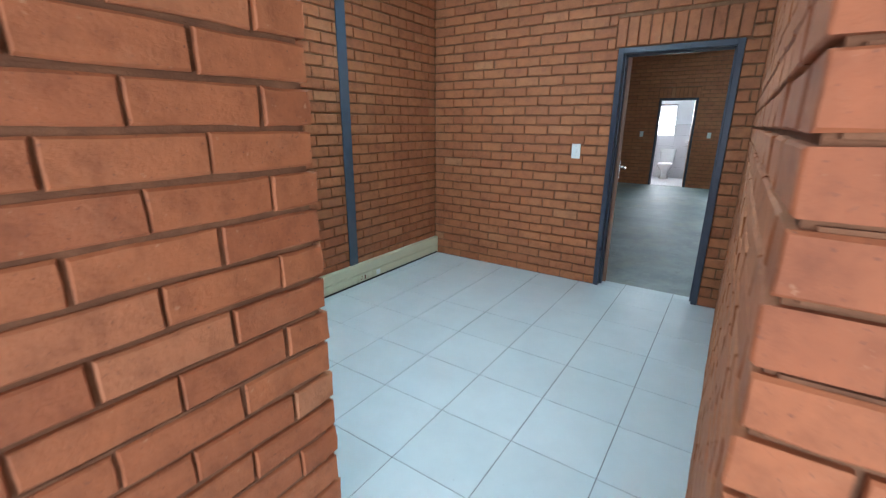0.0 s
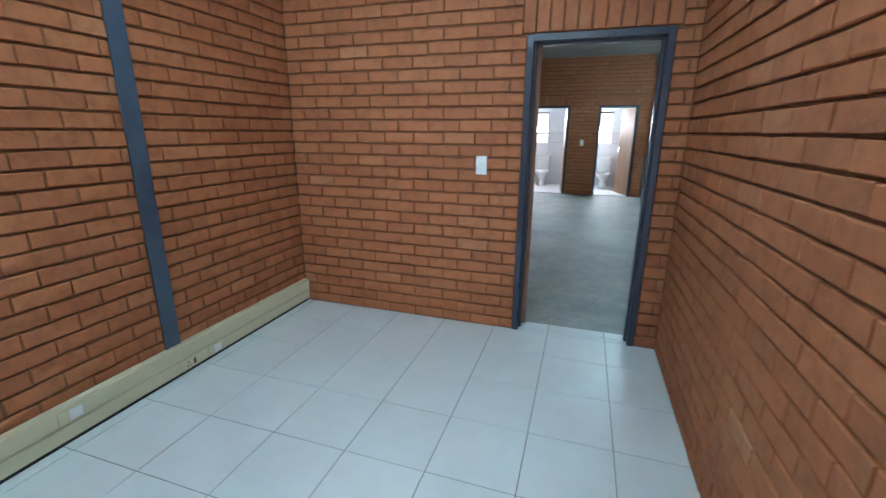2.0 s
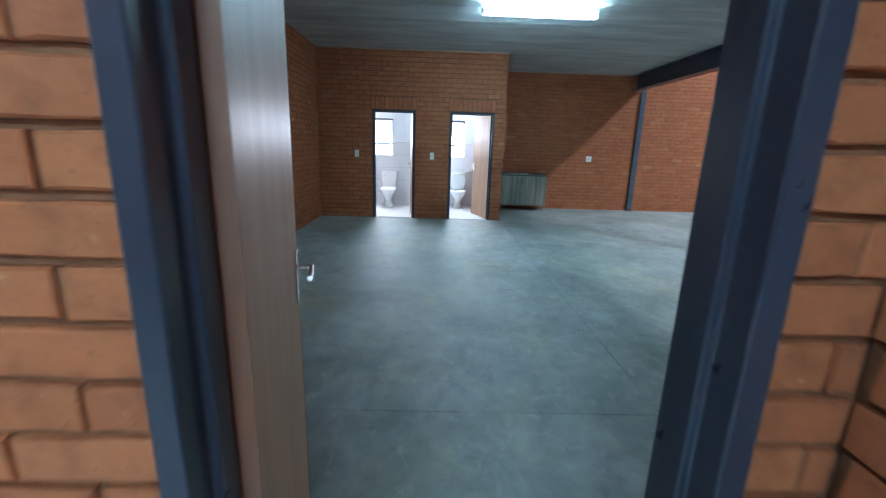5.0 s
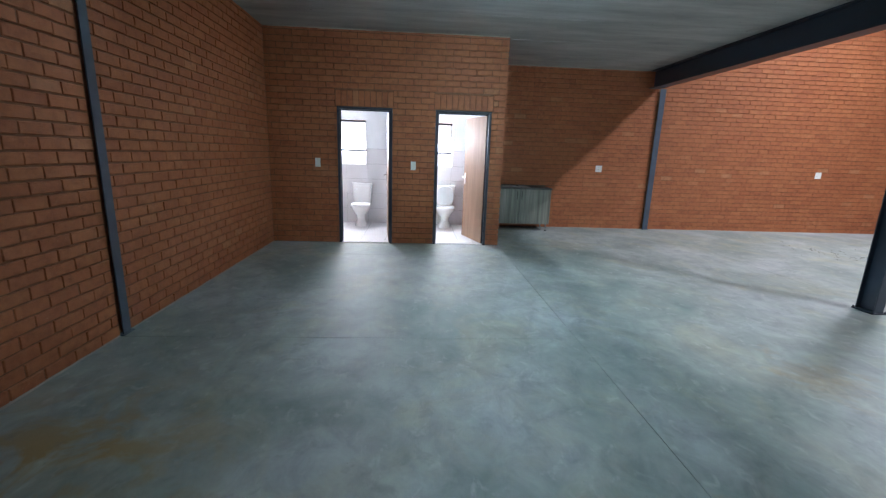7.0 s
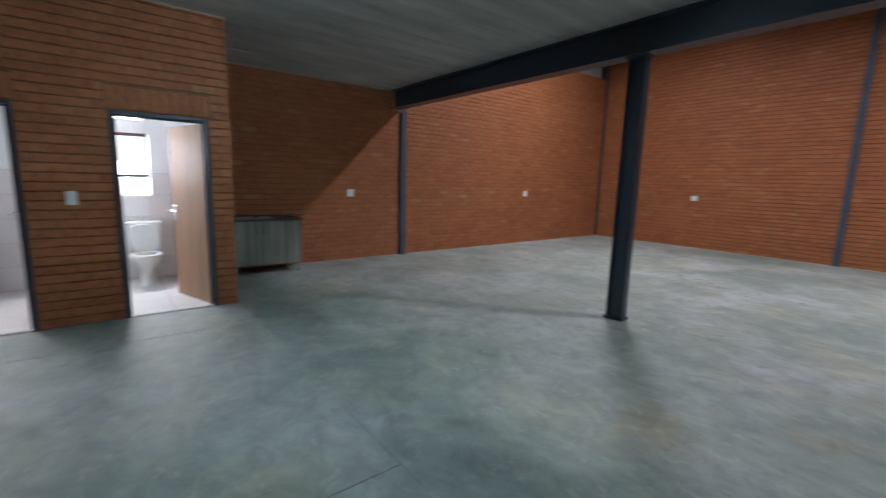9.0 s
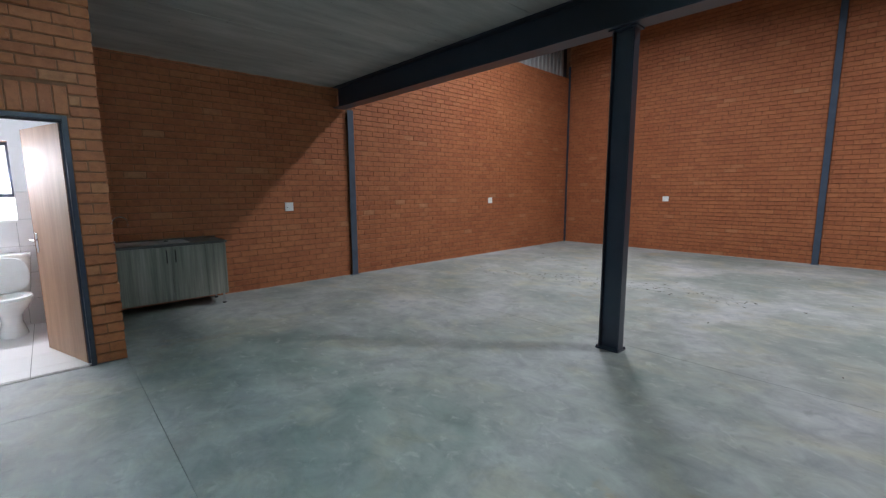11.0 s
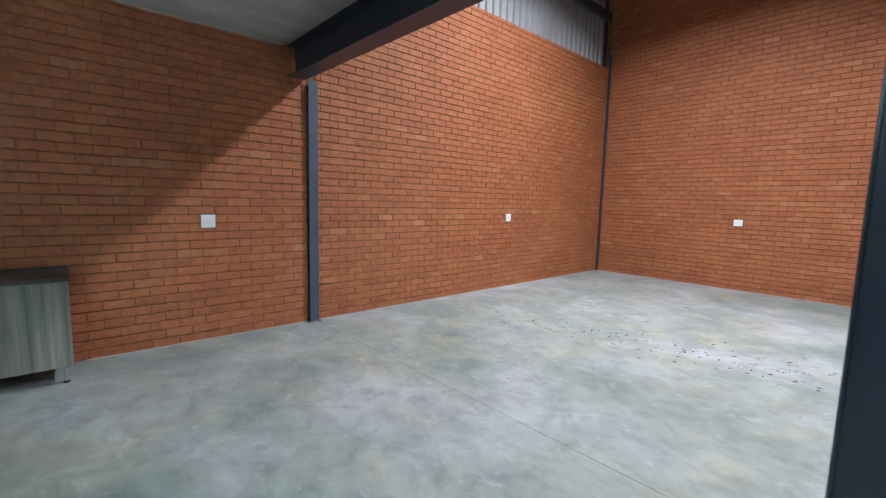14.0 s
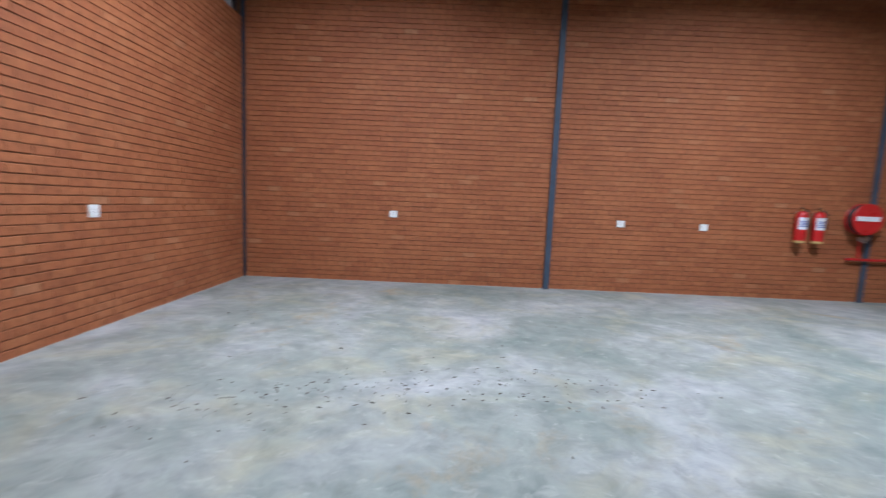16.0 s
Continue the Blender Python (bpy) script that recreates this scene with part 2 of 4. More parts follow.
def box(bm, x0, x1, y0, y1, z0, z1):
    v = [bm.verts.new((x, y, z)) for z in (z0, z1) for x, y in ((x0, y0), (x1, y0), (x1, y1), (x0, y1))]
    for f in ((3, 2, 1, 0), (4, 5, 6, 7), (0, 1, 5, 4), (1, 2, 6, 5), (2, 3, 7, 6), (3, 0, 4, 7)):
        bm.faces.new([v[i] for i in f])
    return bm


def rounded(bm, width, segments=2):
    bmesh.ops.bevel(bm, geom=bm.edges[:], offset=width, segments=segments, profile=0.6, affect="EDGES", clamp_overlap=True)
    return bm


def rbox(x0, x1, y0, y1, z0, z1, width=0.003, segments=2):
    return rounded(box(bmesh.new(), x0, x1, y0, y1, z0, z1), width, segments)


def prism(bm, outline, axis, a, b):
    """Sweeps a closed outline along an axis: x takes (y, z), y takes (x, z), z takes (x, y)."""
    def at(p, s):
        return {"x": (s, p[0], p[1]), "y": (p[0], s, p[1]), "z": (p[0], p[1], s)}[axis]
    lo, hi = [bm.verts.new(at(p, a)) for p in outline], [bm.verts.new(at(p, b)) for p in outline]
    n = len(outline)
    bm.faces.new(lo[::-1])
    bm.faces.new(hi)
    for i in range(n):
        bm.faces.new((lo[i], lo[(i + 1) % n], hi[(i + 1) % n], hi[i]))
    bmesh.ops.recalc_face_normals(bm, faces=bm.faces[:])
    return bm


def loft(bm, rings, segments=28, power=2.0):
    """Closed skin over super-ellipses (cx, cy, z, half x, half y)."""
    loops = []
    for cx, cy, z, ax, ay in rings:
        loop = []
        for i in range(segments):
            a = 2 * math.pi * i / segments
            c, s = math.cos(a), math.sin(a)
            loop.append(bm.verts.new((cx + ax * math.copysign(abs(c) ** (2 / power), c), cy + ay * math.copysign(abs(s) ** (2 / power), s), z)))
        loops.append(loop)
    for lo, hi in zip(loops, loops[1:]):
        for i in range(segments):
            bm.faces.new((lo[i], lo[(i + 1) % segments], hi[(i + 1) % segments], hi[i]))
    bm.faces.new(loops[0][::-1])
    bm.faces.new(loops[-1])
    bmesh.ops.recalc_face_normals(bm, faces=bm.faces[:])
    return bm


def rod(bm, a, b, r, segments=14):
    a, b = Vector(a), Vector(b)
    turn = (b - a).to_track_quat("Z", "Y").to_matrix().to_4x4()
    bmesh.ops.create_cone(bm, cap_ends=True, segments=segments, radius1=r, radius2=r, depth=(b - a).length,
                          matrix=Matrix.Translation((a + b) / 2) @ turn)
    return bm


def bent_rod(bm, points, r, segments=12):
    for a, b in zip(points, points[1:]):
        rod(bm, a, b, r, segments)
    for p in points[1:-1]:
        bmesh.ops.create_uvsphere(bm, u_segments=segments, v_segments=8, radius=r, matrix=Matrix.Translation(p))
    return bm


def mesh_of(name, bm, mat, smooth=False):
    me = bpy.data.meshes.new(name)
    bm.to_mesh(me)
    bm.free()
    me.materials.append(mat)
    if smooth:
        me.polygons.foreach_set("use_smooth", [True] * len(me.polygons))
        me.set_sharp_from_angle(angle=radians(38))
    return me


def part(name, bm, mat, parent, label="", smooth=False):
    ob = new(name, mesh_of(name, bm, mat, smooth))
    if parent:
        ob.parent = parent
    if label:
        ob["label"] = label
    return ob


def thing(name, x, y, z, label, category, group="", turn=0.0):
    ob = new(name)
    ob.matrix_basis = pose(x, y, z, 0, 0, turn)
    return tagged(ob, label, category, group)


def setting(name, bm, mat, label, category="wall", smooth=False):
    return tagged(part(name, bm, mat, None, "", smooth), label, category, "", "structure")


# ---- brickwork: courses are laid with the loops at the end of the file ----
COURSE, LENGTH = 0.0856, 0.2325
RECESS = 0.016
BRICKWORK = []


def face_wall(wall, origin, along, out, length, height, holes=(), soldiers=(), depth=0.03, lo=None, hi=None, phase=0.0, near=(1.0, 1.2), singles=300):
    """Notes a face of brickwork to be laid on a wall: along and out are unit vectors on the plan."""
    BRICKWORK.append((wall, origin, along, out, length, height, list(holes), list(soldiers), depth, lo, hi, phase, near, singles))


def core(bm, x0, x1, y0, y1, z0, z1, axis, holes):
    """A wall's body with through openings (a, b, bottom, top) along its axis."""
    cuts = sorted(holes)
    start = x0 if axis == "x" else y0
    end = x1 if axis == "x" else y1

    def piece(a, b, c, d):
        if b - a > 1e-4 and d - c > 1e-4:
            box(bm, a, b, y0, y1, c, d) if axis == "x" else box(bm, x0, x1, a, b, c, d)
    for a, b, c, d in cuts:
        piece(start, a, z0, z1)
        piece(a, b, z0, c)
        piece(a, b, d, z1)
        start = b
    piece(start, end, z0, z1)
    return bm


SLAB = 3.12
WEST, EAST, NORTH = -2.58, 11.292, 12.14
RM_N, RM_E, PIER_X, PIER_Y, PINK_Y = 2.347, 0.26, -0.565, -0.955, -1.04
WC_Y, WC_X = 10.228, 0.965
D_ROOM, D_WC1, D_WC2 = (-0.735, 0.125, -0.1, 2.06), (-1.565, -0.745, -0.1, 2.06), (-0.095, 0.752, -0.1, 2.06)
WIN1, WIN2 = (-1.965, -1.365, 1.16, 2.0), (-0.27, 0.33, 1.16, 2.0)
R = RECESS

# ---- walls ----
BRICKLABEL = "orange-brown face brick wall with deeply raked joints"
w = setting("wall_west", core(bmesh.new(), WEST - 0.23, WEST - R, -4.2, NORTH + 0.23, -0.1, SLAB, "y", ()), MORTAR, BRICKLABEL)
face_wall(w, (WEST, PIER_Y, 0), (0, 1), (1, 0), RM_N - PIER_Y, SLAB, [(1.948, 2.042, 0, SLAB)], phase=0.07, near=(1.9, 1.0))
face_wall(w, (WEST, 2.6, 0), (0, 1), (1, 0), WC_Y - 2.6, SLAB, [(4.095, 4.195, 0, SLAB)], phase=0.05, near=(3.8, 0.9))
w = setting("wall_room_north", core(bmesh.new(), WEST, RM_E + 0.23, RM_N + R, RM_N + 0.22, -0.1, SLAB, "x", [D_ROOM]), MORTAR, BRICKLABEL)
face_wall(w, (WEST, RM_N, 0), (1, 0), (0, -1), RM_E - WEST, SLAB, [(D_ROOM[0] - WEST, D_ROOM[1] - WEST, 0, 2.06)],
          [(D_ROOM[0] - WEST - 0.03, D_ROOM[1] - WEST + 0.03, 2.065, 2.29)], phase=0.11, near=(2.1, 1.2))
w = setting("wall_room_east", core(bmesh.new(), RM_E + R, RM_E + 0.23, PINK_Y + 0.3, RM_N + 0.01, -0.1, SLAB, "y", ()), MORTAR, BRICKLABEL)
face_wall(w, (RM_E, PINK_Y, 0), (0, 1), (-1, 0), RM_N - PINK_Y, SLAB, depth=0.112, lo=(0, 0.118), near=(1.4, 1.1))
w = setting("wall_hall_south", core(bmesh.new(), RM_E + R, EAST + 0.2, PINK_Y + R, PINK_Y + 0.3, -0.1, ROOF, "x", ()), MORTAR, BRICKLABEL)
face_wall(w, (RM_E, PINK_Y, 0), (1, 0), (0, -1), 2.36, SLAB, depth=0.112, lo=(0.118, 0), near=(0.2, 1.4), singles=200)
w = setting("wall_room_south", core(bmesh.new(), WEST, PIER_X - R, -4.2, PIER_Y - R, -0.1, SLAB, "x", ()), MORTAR, BRICKLABEL)
face_wall(w, (PIER_X, -4.0, 0), (0, 1), (1, 0), PIER_Y + 4.0, SLAB, depth=0.112, hi=(0, 0), phase=0.0, near=(2.7, 1.2))
face_wall(w, (WEST, PIER_Y, 0), (1, 0), (0, 1), PIER_X - WEST - 0.11, SLAB, near=(1.9, 1.2), singles=0)
w = setting("wall_lobby", core(core(bmesh.new(), -0.7, 2.8, -4.2, -4.0, -0.1, SLAB, "x", [(0.1, 2.3, 0.0, 2.4)]), 2.6, 2.8, -4.0, PINK_Y, -0.1, SLAB, "y", ()), SCREED,
            "plain plastered entrance lobby wall")
w = setting("wall_wc_front", core(bmesh.new(), WEST, WC_X - R, WC_Y + R, WC_Y + 0.11, -0.1, SLAB, "x", [D_WC1, D_WC2]), MORTAR, BRICKLABEL)
face_wall(w, (WEST, WC_Y, 0), (1, 0), (0, -1), WC_X - WEST, SLAB, [(d[0] - WEST, d[1] - WEST, 0, 2.06) for d in (D_WC1, D_WC2)],
          [(d[0] - WEST - 0.02, d[1] - WEST + 0.02, 2.065, 2.29) for d in (D_WC1, D_WC2)], depth=0.112, hi=(0, 0.118), phase=0.1, near=(3.0, 1.4), singles=700)
w = setting("wall_wc_east", core(bmesh.new(), WC_X - 0.11, WC_X - R, WC_Y + 0.11, NORTH, -0.1, SLAB, "y", ()), MORTAR, BRICKLABEL)
face_wall(w, (WC_X, WC_Y, 0), (0, 1), (1, 0), NORTH - WC_Y, SLAB, depth=0.112, lo=(0.118, 0), near=(0.2, 1.2), singles=250)
setting("wall_wc_partition", core(bmesh.new(), -0.41, -0.30, WC_Y + 0.11, NORTH, -0.1, SLAB, "y", ()), PLASTER, "white painted partition wall between toilets")
TOPN = 4.43
w = setting("wall_north", core(bmesh.new(), WEST - 0.23, EAST + 0.2, NORTH + 0.012, NORTH + 0.23, -0.1, TOPN, "x", [WIN1, WIN2]), MORTAR, BRICKLABEL)
face_wall(w, (WC_X, NORTH, 0), (1, 0), (0, -1), EAST - WC_X, TOPN, [(4.367 - WC_X, 4.483 - WC_X, 0, TOPN), (EAST - WC_X - 0.04, EAST - WC_X, 0, TOPN)], phase=0.03, near=(3.0, 1.1))
w = setting("wall_east", core(bmesh.new(), EAST + 0.012, EAST + 0.23, PINK_Y, NORTH + 0.23, -0.1, ROOF, "y", ()), MORTAR, BRICKLABEL)
face_wall(w, (EAST, PINK_Y + 0.3, 0), (0, 1), (-1, 0), NORTH - PINK_Y - 0.3, ROOF,
          [(y - 0.05 - PINK_Y - 0.3, y + 0.05 - PINK_Y - 0.3, 0, ROOF) for y in (1.06, 6.71)], phase=0.09, near=(9.0, 1.6))
setting("wall_wc_lining", core(core(core(core(bmesh.new(), WEST + 0.004, WC_X - 0.114, NORTH - 0.002, NORTH + 0.012, 1.47, SLAB, "x",
        [(a, b, 1.47, d) for a, b, c, d in (WIN1, WIN2)]), WC_X - 0.125, WC_X - 0.112, WC_Y + 0.12, NORTH, 1.47, SLAB, "y", ()),
        WEST + 0.002, WEST + 0.012, WC_Y + 0.12, NORTH, 1.47, SLAB, "y", ()),
        WEST + 0.01, WC_X - 0.12, WC_Y + 0.113, WC_Y + 0.123, -0.1, SLAB, "x", [D_WC1, D_WC2]), PLASTER, "smooth white painted toilet wall above the tiles")

# ---- ceilings and roof ----
bm = bmesh.new()
box(bm, WEST - 0.2, 4.32, RM_N + 0.1, NORTH + 0.1, SLAB, SLAB + 0.2)
for k in range(9):
    box(bm, WEST, 4.2, 3.0 + k * 1.05, 3.012 + k * 1.05, SLAB - 0.003, SLAB + 0.01)
tagged(part("ceiling", bm, SOFFIT, None), "grey off-shutter concrete slab ceiling with board marks", "ceiling", "", "structure")
tagged(part("ceiling_room", box(bmesh.new(), WEST - 0.2, 2.8, -4.2, RM_N + 0.1, SLAB, SLAB + 0.2), SOFFIT, None), "grey concrete slab ceiling over the small room", "ceiling", "", "structure")
bm = bmesh.new()
ys = sorted(SKYLIGHTS, key=lambda s: s[1])
x0, x1 = ys[0][0] - 0.225, ys[0][0] + 0.225
box(bm, WEST, x0, PINK_Y, NORTH + 0.2, ROOF, ROOF + 0.05)
box(bm, x1, EAST + 0.2, PINK_Y, NORTH + 0.2, ROOF, ROOF + 0.05)
y = PINK_Y
for sx, sy, sw, sl in ys:
    box(bm, x0, x1, y, sy - sl / 2, ROOF, ROOF + 0.05)
    y = sy + sl / 2
box(bm, x0, x1, y, NORTH + 0.2, ROOF, ROOF + 0.05)
tagged(part("ceiling_roof", bm, ROOFING, None), "unseen grey sheet roof of the hall, kept dark, with translucent strips", "roof", "", "structure")
for sx, sy, sw, sl in SKYLIGHTS:
    tagged(part("skylight_sheet", box(bmesh.new(), sx - sw / 2, sx + sw / 2, sy - sl / 2, sy + sl / 2, ROOF + 0.01, ROOF + 0.04), PLASTIC, None),
           "milky translucent roof sheet in the metal roof", "skylight", "", "structure")
tagged(part("wall_upper_west", box(bmesh.new(), 0.3, 0.4, PINK_Y, NORTH + 0.2, SLAB + 0.2, ROOF), SCREED, None), "plain plastered upper wall", "wall", "", "structure")

# corrugated cladding over the brick of the far wall
bm = bmesh.new()
x, up = 0.4, []
pitch = 0.17
while x < 11.02:
    for dx, dy in ((0, 0), (0.095, 0), (0.11, 0.035), (0.155, 0.035)):
        up.append((min(x + dx, 11.07), NORTH + 0.05 + dy))
    x += pitch
lo, hi = [bm.verts.new((px, py, TOPN - 0.05)) for px, py in up], [bm.verts.new((px, py, ROOF)) for px, py in up]
for i in range(len(up) - 1):
    if up[i + 1][0] > up[i][0]:
        bm.faces.new((lo[i], lo[i + 1], hi[i + 1], hi[i]))
clad = setting("wall_cladding", bm, SHEET, "grey ribbed metal cladding above the brick wall", "cladding")
sol = clad.modifiers.new("thickness", "SOLIDIFY")
sol.thickness = 0.0012
setting("wall_corner_flashing", core(bmesh.new(), 11.075, EAST + 0.2, NORTH + 0.12, NORTH + 0.14, TOPN - 0.1, ROOF, "x", [(11.1, 11.2, 4.78, 5.08), (11.08, 11.2, 5.45, 5.7)]), NAVY,
        "dark flashing strip in the corner with gaps of daylight", "flashing")

# ---- floors ----
setting("ground", box(bmesh.new(), -300, 300, -300, 300, -0.35, -0.2), EARTH, "pale bare ground outside", "ground")
hall_floor = setting("floor_hall", box(bmesh.new(), WEST - 0.1, EAST + 0.1, PINK_Y + 0.1, NORTH + 0.1, -0.2, -0.012), JOINT, "grey-green floated concrete floor with saw-cut joints", "floor")
PANELS = [(WEST - 0.05, 0.965, RM_N + 0.165, 3.9), (WEST - 0.05, 0.965, 3.9, 6.68), (WEST - 0.05, 0.965, 6.68, 9.45), (WEST - 0.05, 0.965, 9.45, NORTH + 0.05),
          (0.965, 4.455, PINK_Y + 0.2, NORTH + 0.05), (4.455, EAST + 0.05, PINK_Y + 0.2, NORTH + 0.05), (0.36, 0.965, PINK_Y + 0.2, RM_N + 0.165)]
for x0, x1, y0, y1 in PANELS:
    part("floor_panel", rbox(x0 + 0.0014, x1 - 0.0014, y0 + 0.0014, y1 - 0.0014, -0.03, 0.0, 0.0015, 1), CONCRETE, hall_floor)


def fillet(points, size, mat, label):
    """A thin irregular bead of mortar between two points, z being its foot."""
    (x0, y0, z0), (x1, y1, z1) = points
    bm_ = bmesh.new()
    n_ = int(max(abs(x1 - x0), abs(y1 - y0)) / 0.06)
    ax_ = Vector((x1 - x0, y1 - y0, 0)).normalized()
    out_ = Vector((-ax_.y, ax_.x, 0))
    rows = []
    for k in range(n_ + 1):
        p_ = Vector((x0, y0, z0)).lerp(Vector((x1, y1, z1)), k / n_)
        q_ = size * (0.45 + 1.1 * noise.noise((k * 0.37, x0, y0)) ** 2 + 0.5 * abs(noise.noise((k * 1.9, y0, x0))))
        h_ = q_ * (0.8 if z0 < 1 else -1.6)
        rows.append([bm_.verts.new(p_ - out_ * 0.02), bm_.verts.new(p_ + out_ * q_), bm_.verts.new(p_ + out_ * q_ * 0.3 + Vector((0, 0, h_ * 0.8))), bm_.verts.new(p_ - out_ * 0.02 + Vector((0, 0, h_)))])
    for a_, b_ in zip(rows, rows[1:]):
        for k in range(4):
            bm_.faces.new((a_[k], a_[(k + 1) % 4], b_[(k + 1) % 4], b_[k]))
    bmesh.ops.recalc_face_normals(bm_, faces=bm_.faces[:])
    return setting("trim", bm_, mat, label, "mortar bead")


for pts in (((EAST, NORTH, 0.0005), (2.3, NORTH, 0.0005)), ((EAST, 0.0, 0.0005), (EAST, NORTH, 0.0005)), ((WEST, WC_Y, 0.0005), (WEST, 2.7, 0.0005))):
    fillet(pts, 0.014, SCREED, "pale dusty mortar droppings along the foot of the brick wall")
for pts in (((4.1, NORTH, SLAB), (WC_X, NORTH, SLAB)), ((WC_X, WC_Y, SLAB), (WEST, WC_Y, SLAB))):
    fillet(pts, 0.016, SCREED, "grey mortar smear where the brick wall meets the slab")
room_floor = setting("floor_room", box(bmesh.new(), WEST - 0.05, 2.7, -4.1, RM_N + 0.163, -0.2, 0.003), GROUT, "pale grey ceramic tiled floor with dark grout lines", "floor")
wc_floor = setting("floor_toilets", box(bmesh.new(), WEST, WC_X - 0.11, WC_Y + 0.005, NORTH, -0.1, 0.006), GROUT, "pale tiled toilet floor", "floor")

# ---- steelwork ----


def i_outline(cx, cy, width, depth, flange, web, flip=False):
    """An I-section: flanges lie across the second axis, or across the first with flip."""
    w2, d2, t, s = width / 2, depth / 2, flange, web / 2
    pts = [(-w2, -d2), (w2, -d2), (w2, -d2 + t), (s, -d2 + t), (s, d2 - t), (w2, d2 - t), (w2, d2), (-w2, d2), (-w2, d2 - t), (-s, d2 - t), (-s, -d2 + t), (-w2, -d2 + t)]
    return [(cx + b, cy + a) if flip else (cx + a, cy + b) for a, b in pts]


col = thing("steel_column", 4.27, 7.39, 0, "dark navy painted steel I-section column standing on the concrete floor", "column")
part("shaft", rounded(prism(bmesh.new(), i_outline(0, 0, 0.10, 0.19, 0.011, 0.008), "z", 0.012, 2.777), 0.0015, 1), NAVY, col)
part("base_plate", rbox(-0.075, 0.075, -0.11, 0.11, 0.0, 0.012, 0.002, 1), NAVY, col)
part("cap_plate", rbox(-0.08, 0.08, -0.12, 0.12, 2.777, 2.79, 0.002, 1), NAVY, col)
for bx in (-0.06, 0.06):
    for by in (-0.1025, 0.1025):
        part("bolt", rod(bmesh.new(), (bx, by, 0.012), (bx, by, 0.03), 0.009, 6), NAVY, col)
for bx in (-0.06, 0.06):
    for by in (-0.07, 0.07):
        part("bolt", rod(bmesh.new(), (bx, by, 2.762), (bx, by, 2.777), 0.009, 6), NAVY, col)
beam = thing("steel_beam", 4.24, 5.0, 2.79, "dark navy painted steel beam under the slab edge", "beam")
part("beam_section", rounded(prism(bmesh.new(), i_outline(0, 0.165, 0.20, 0.33, 0.013, 0.009), "y", -5.7, NORTH - 5.0 - 0.01), 0.0015, 1), NAVY, beam)


def wall_post(x, y, height, turn, label, width=0.10, proud=0.05, plate=True):
    ob = thing("steel_post", x, y, 0, label, "post", "wall posts", turn)
    part("shaft", rounded(prism(bmesh.new(), i_outline(0, 0, width, 0.10, 0.008, 0.006), "z", 0.0, height), 0.001, 1), POST, ob)
    part("web_cover", box(bmesh.new(), -width / 2 + 0.004, width / 2 - 0.004, 0.02, 0.05, 0.0, height), MORTAR, ob)
    if plate:
        part("base_plate", rbox(-width / 2 - 0.02, width / 2 + 0.02, -0.065, 0.0, 0.0, 0.01, 0.002, 1), POST, ob)
    return ob


wall_post(WEST - 0.04, 1.04, SLAB, 90, "blue-grey steel post flush in brick wall above cream trunking", plate=False)
wall_post(WEST - 0.03, 6.745, SLAB, 90, "blue-grey painted steel post set in the brick wall", 0.085)
wall_post(4.425, NORTH + 0.0, 2.79, 0, "blue-grey painted steel post on the brick wall under the beam", 0.112)
wall_post(EAST + 0.02, 6.71, ROOF, -90, "tall blue-grey painted steel post in the brick wall")
wall_post(EAST + 0.02, 1.06, ROOF, -90, "tall blue-grey painted steel post behind the hose reel")
cp = thing("corner_post", EAST - 0.022, NORTH - 0.012, 0, "slim dark steel post in the brick corner", "post")
part("shaft", rounded(prism(bmesh.new(), i_outline(0, 0, 0.045, 0.045, 0.006, 0.005, True), "z", 0, TOPN + 0.3), 0.001, 1), NAVY, cp)
gt = thing("steel_girt", 8.0, NORTH - 0.02, 5.42, "dark steel channel girt across the metal cladding", "girt")
part("channel", rounded(prism(bmesh.new(), [(-0.05, -0.08), (0.03, -0.08), (0.03, -0.07), (-0.04, -0.07), (-0.04, 0.07), (0.03, 0.07), (0.03, 0.08), (-0.05, 0.08)], "x", -3.4, 3.1), 0.001, 1), NAVY, gt)

# ---- doors ----


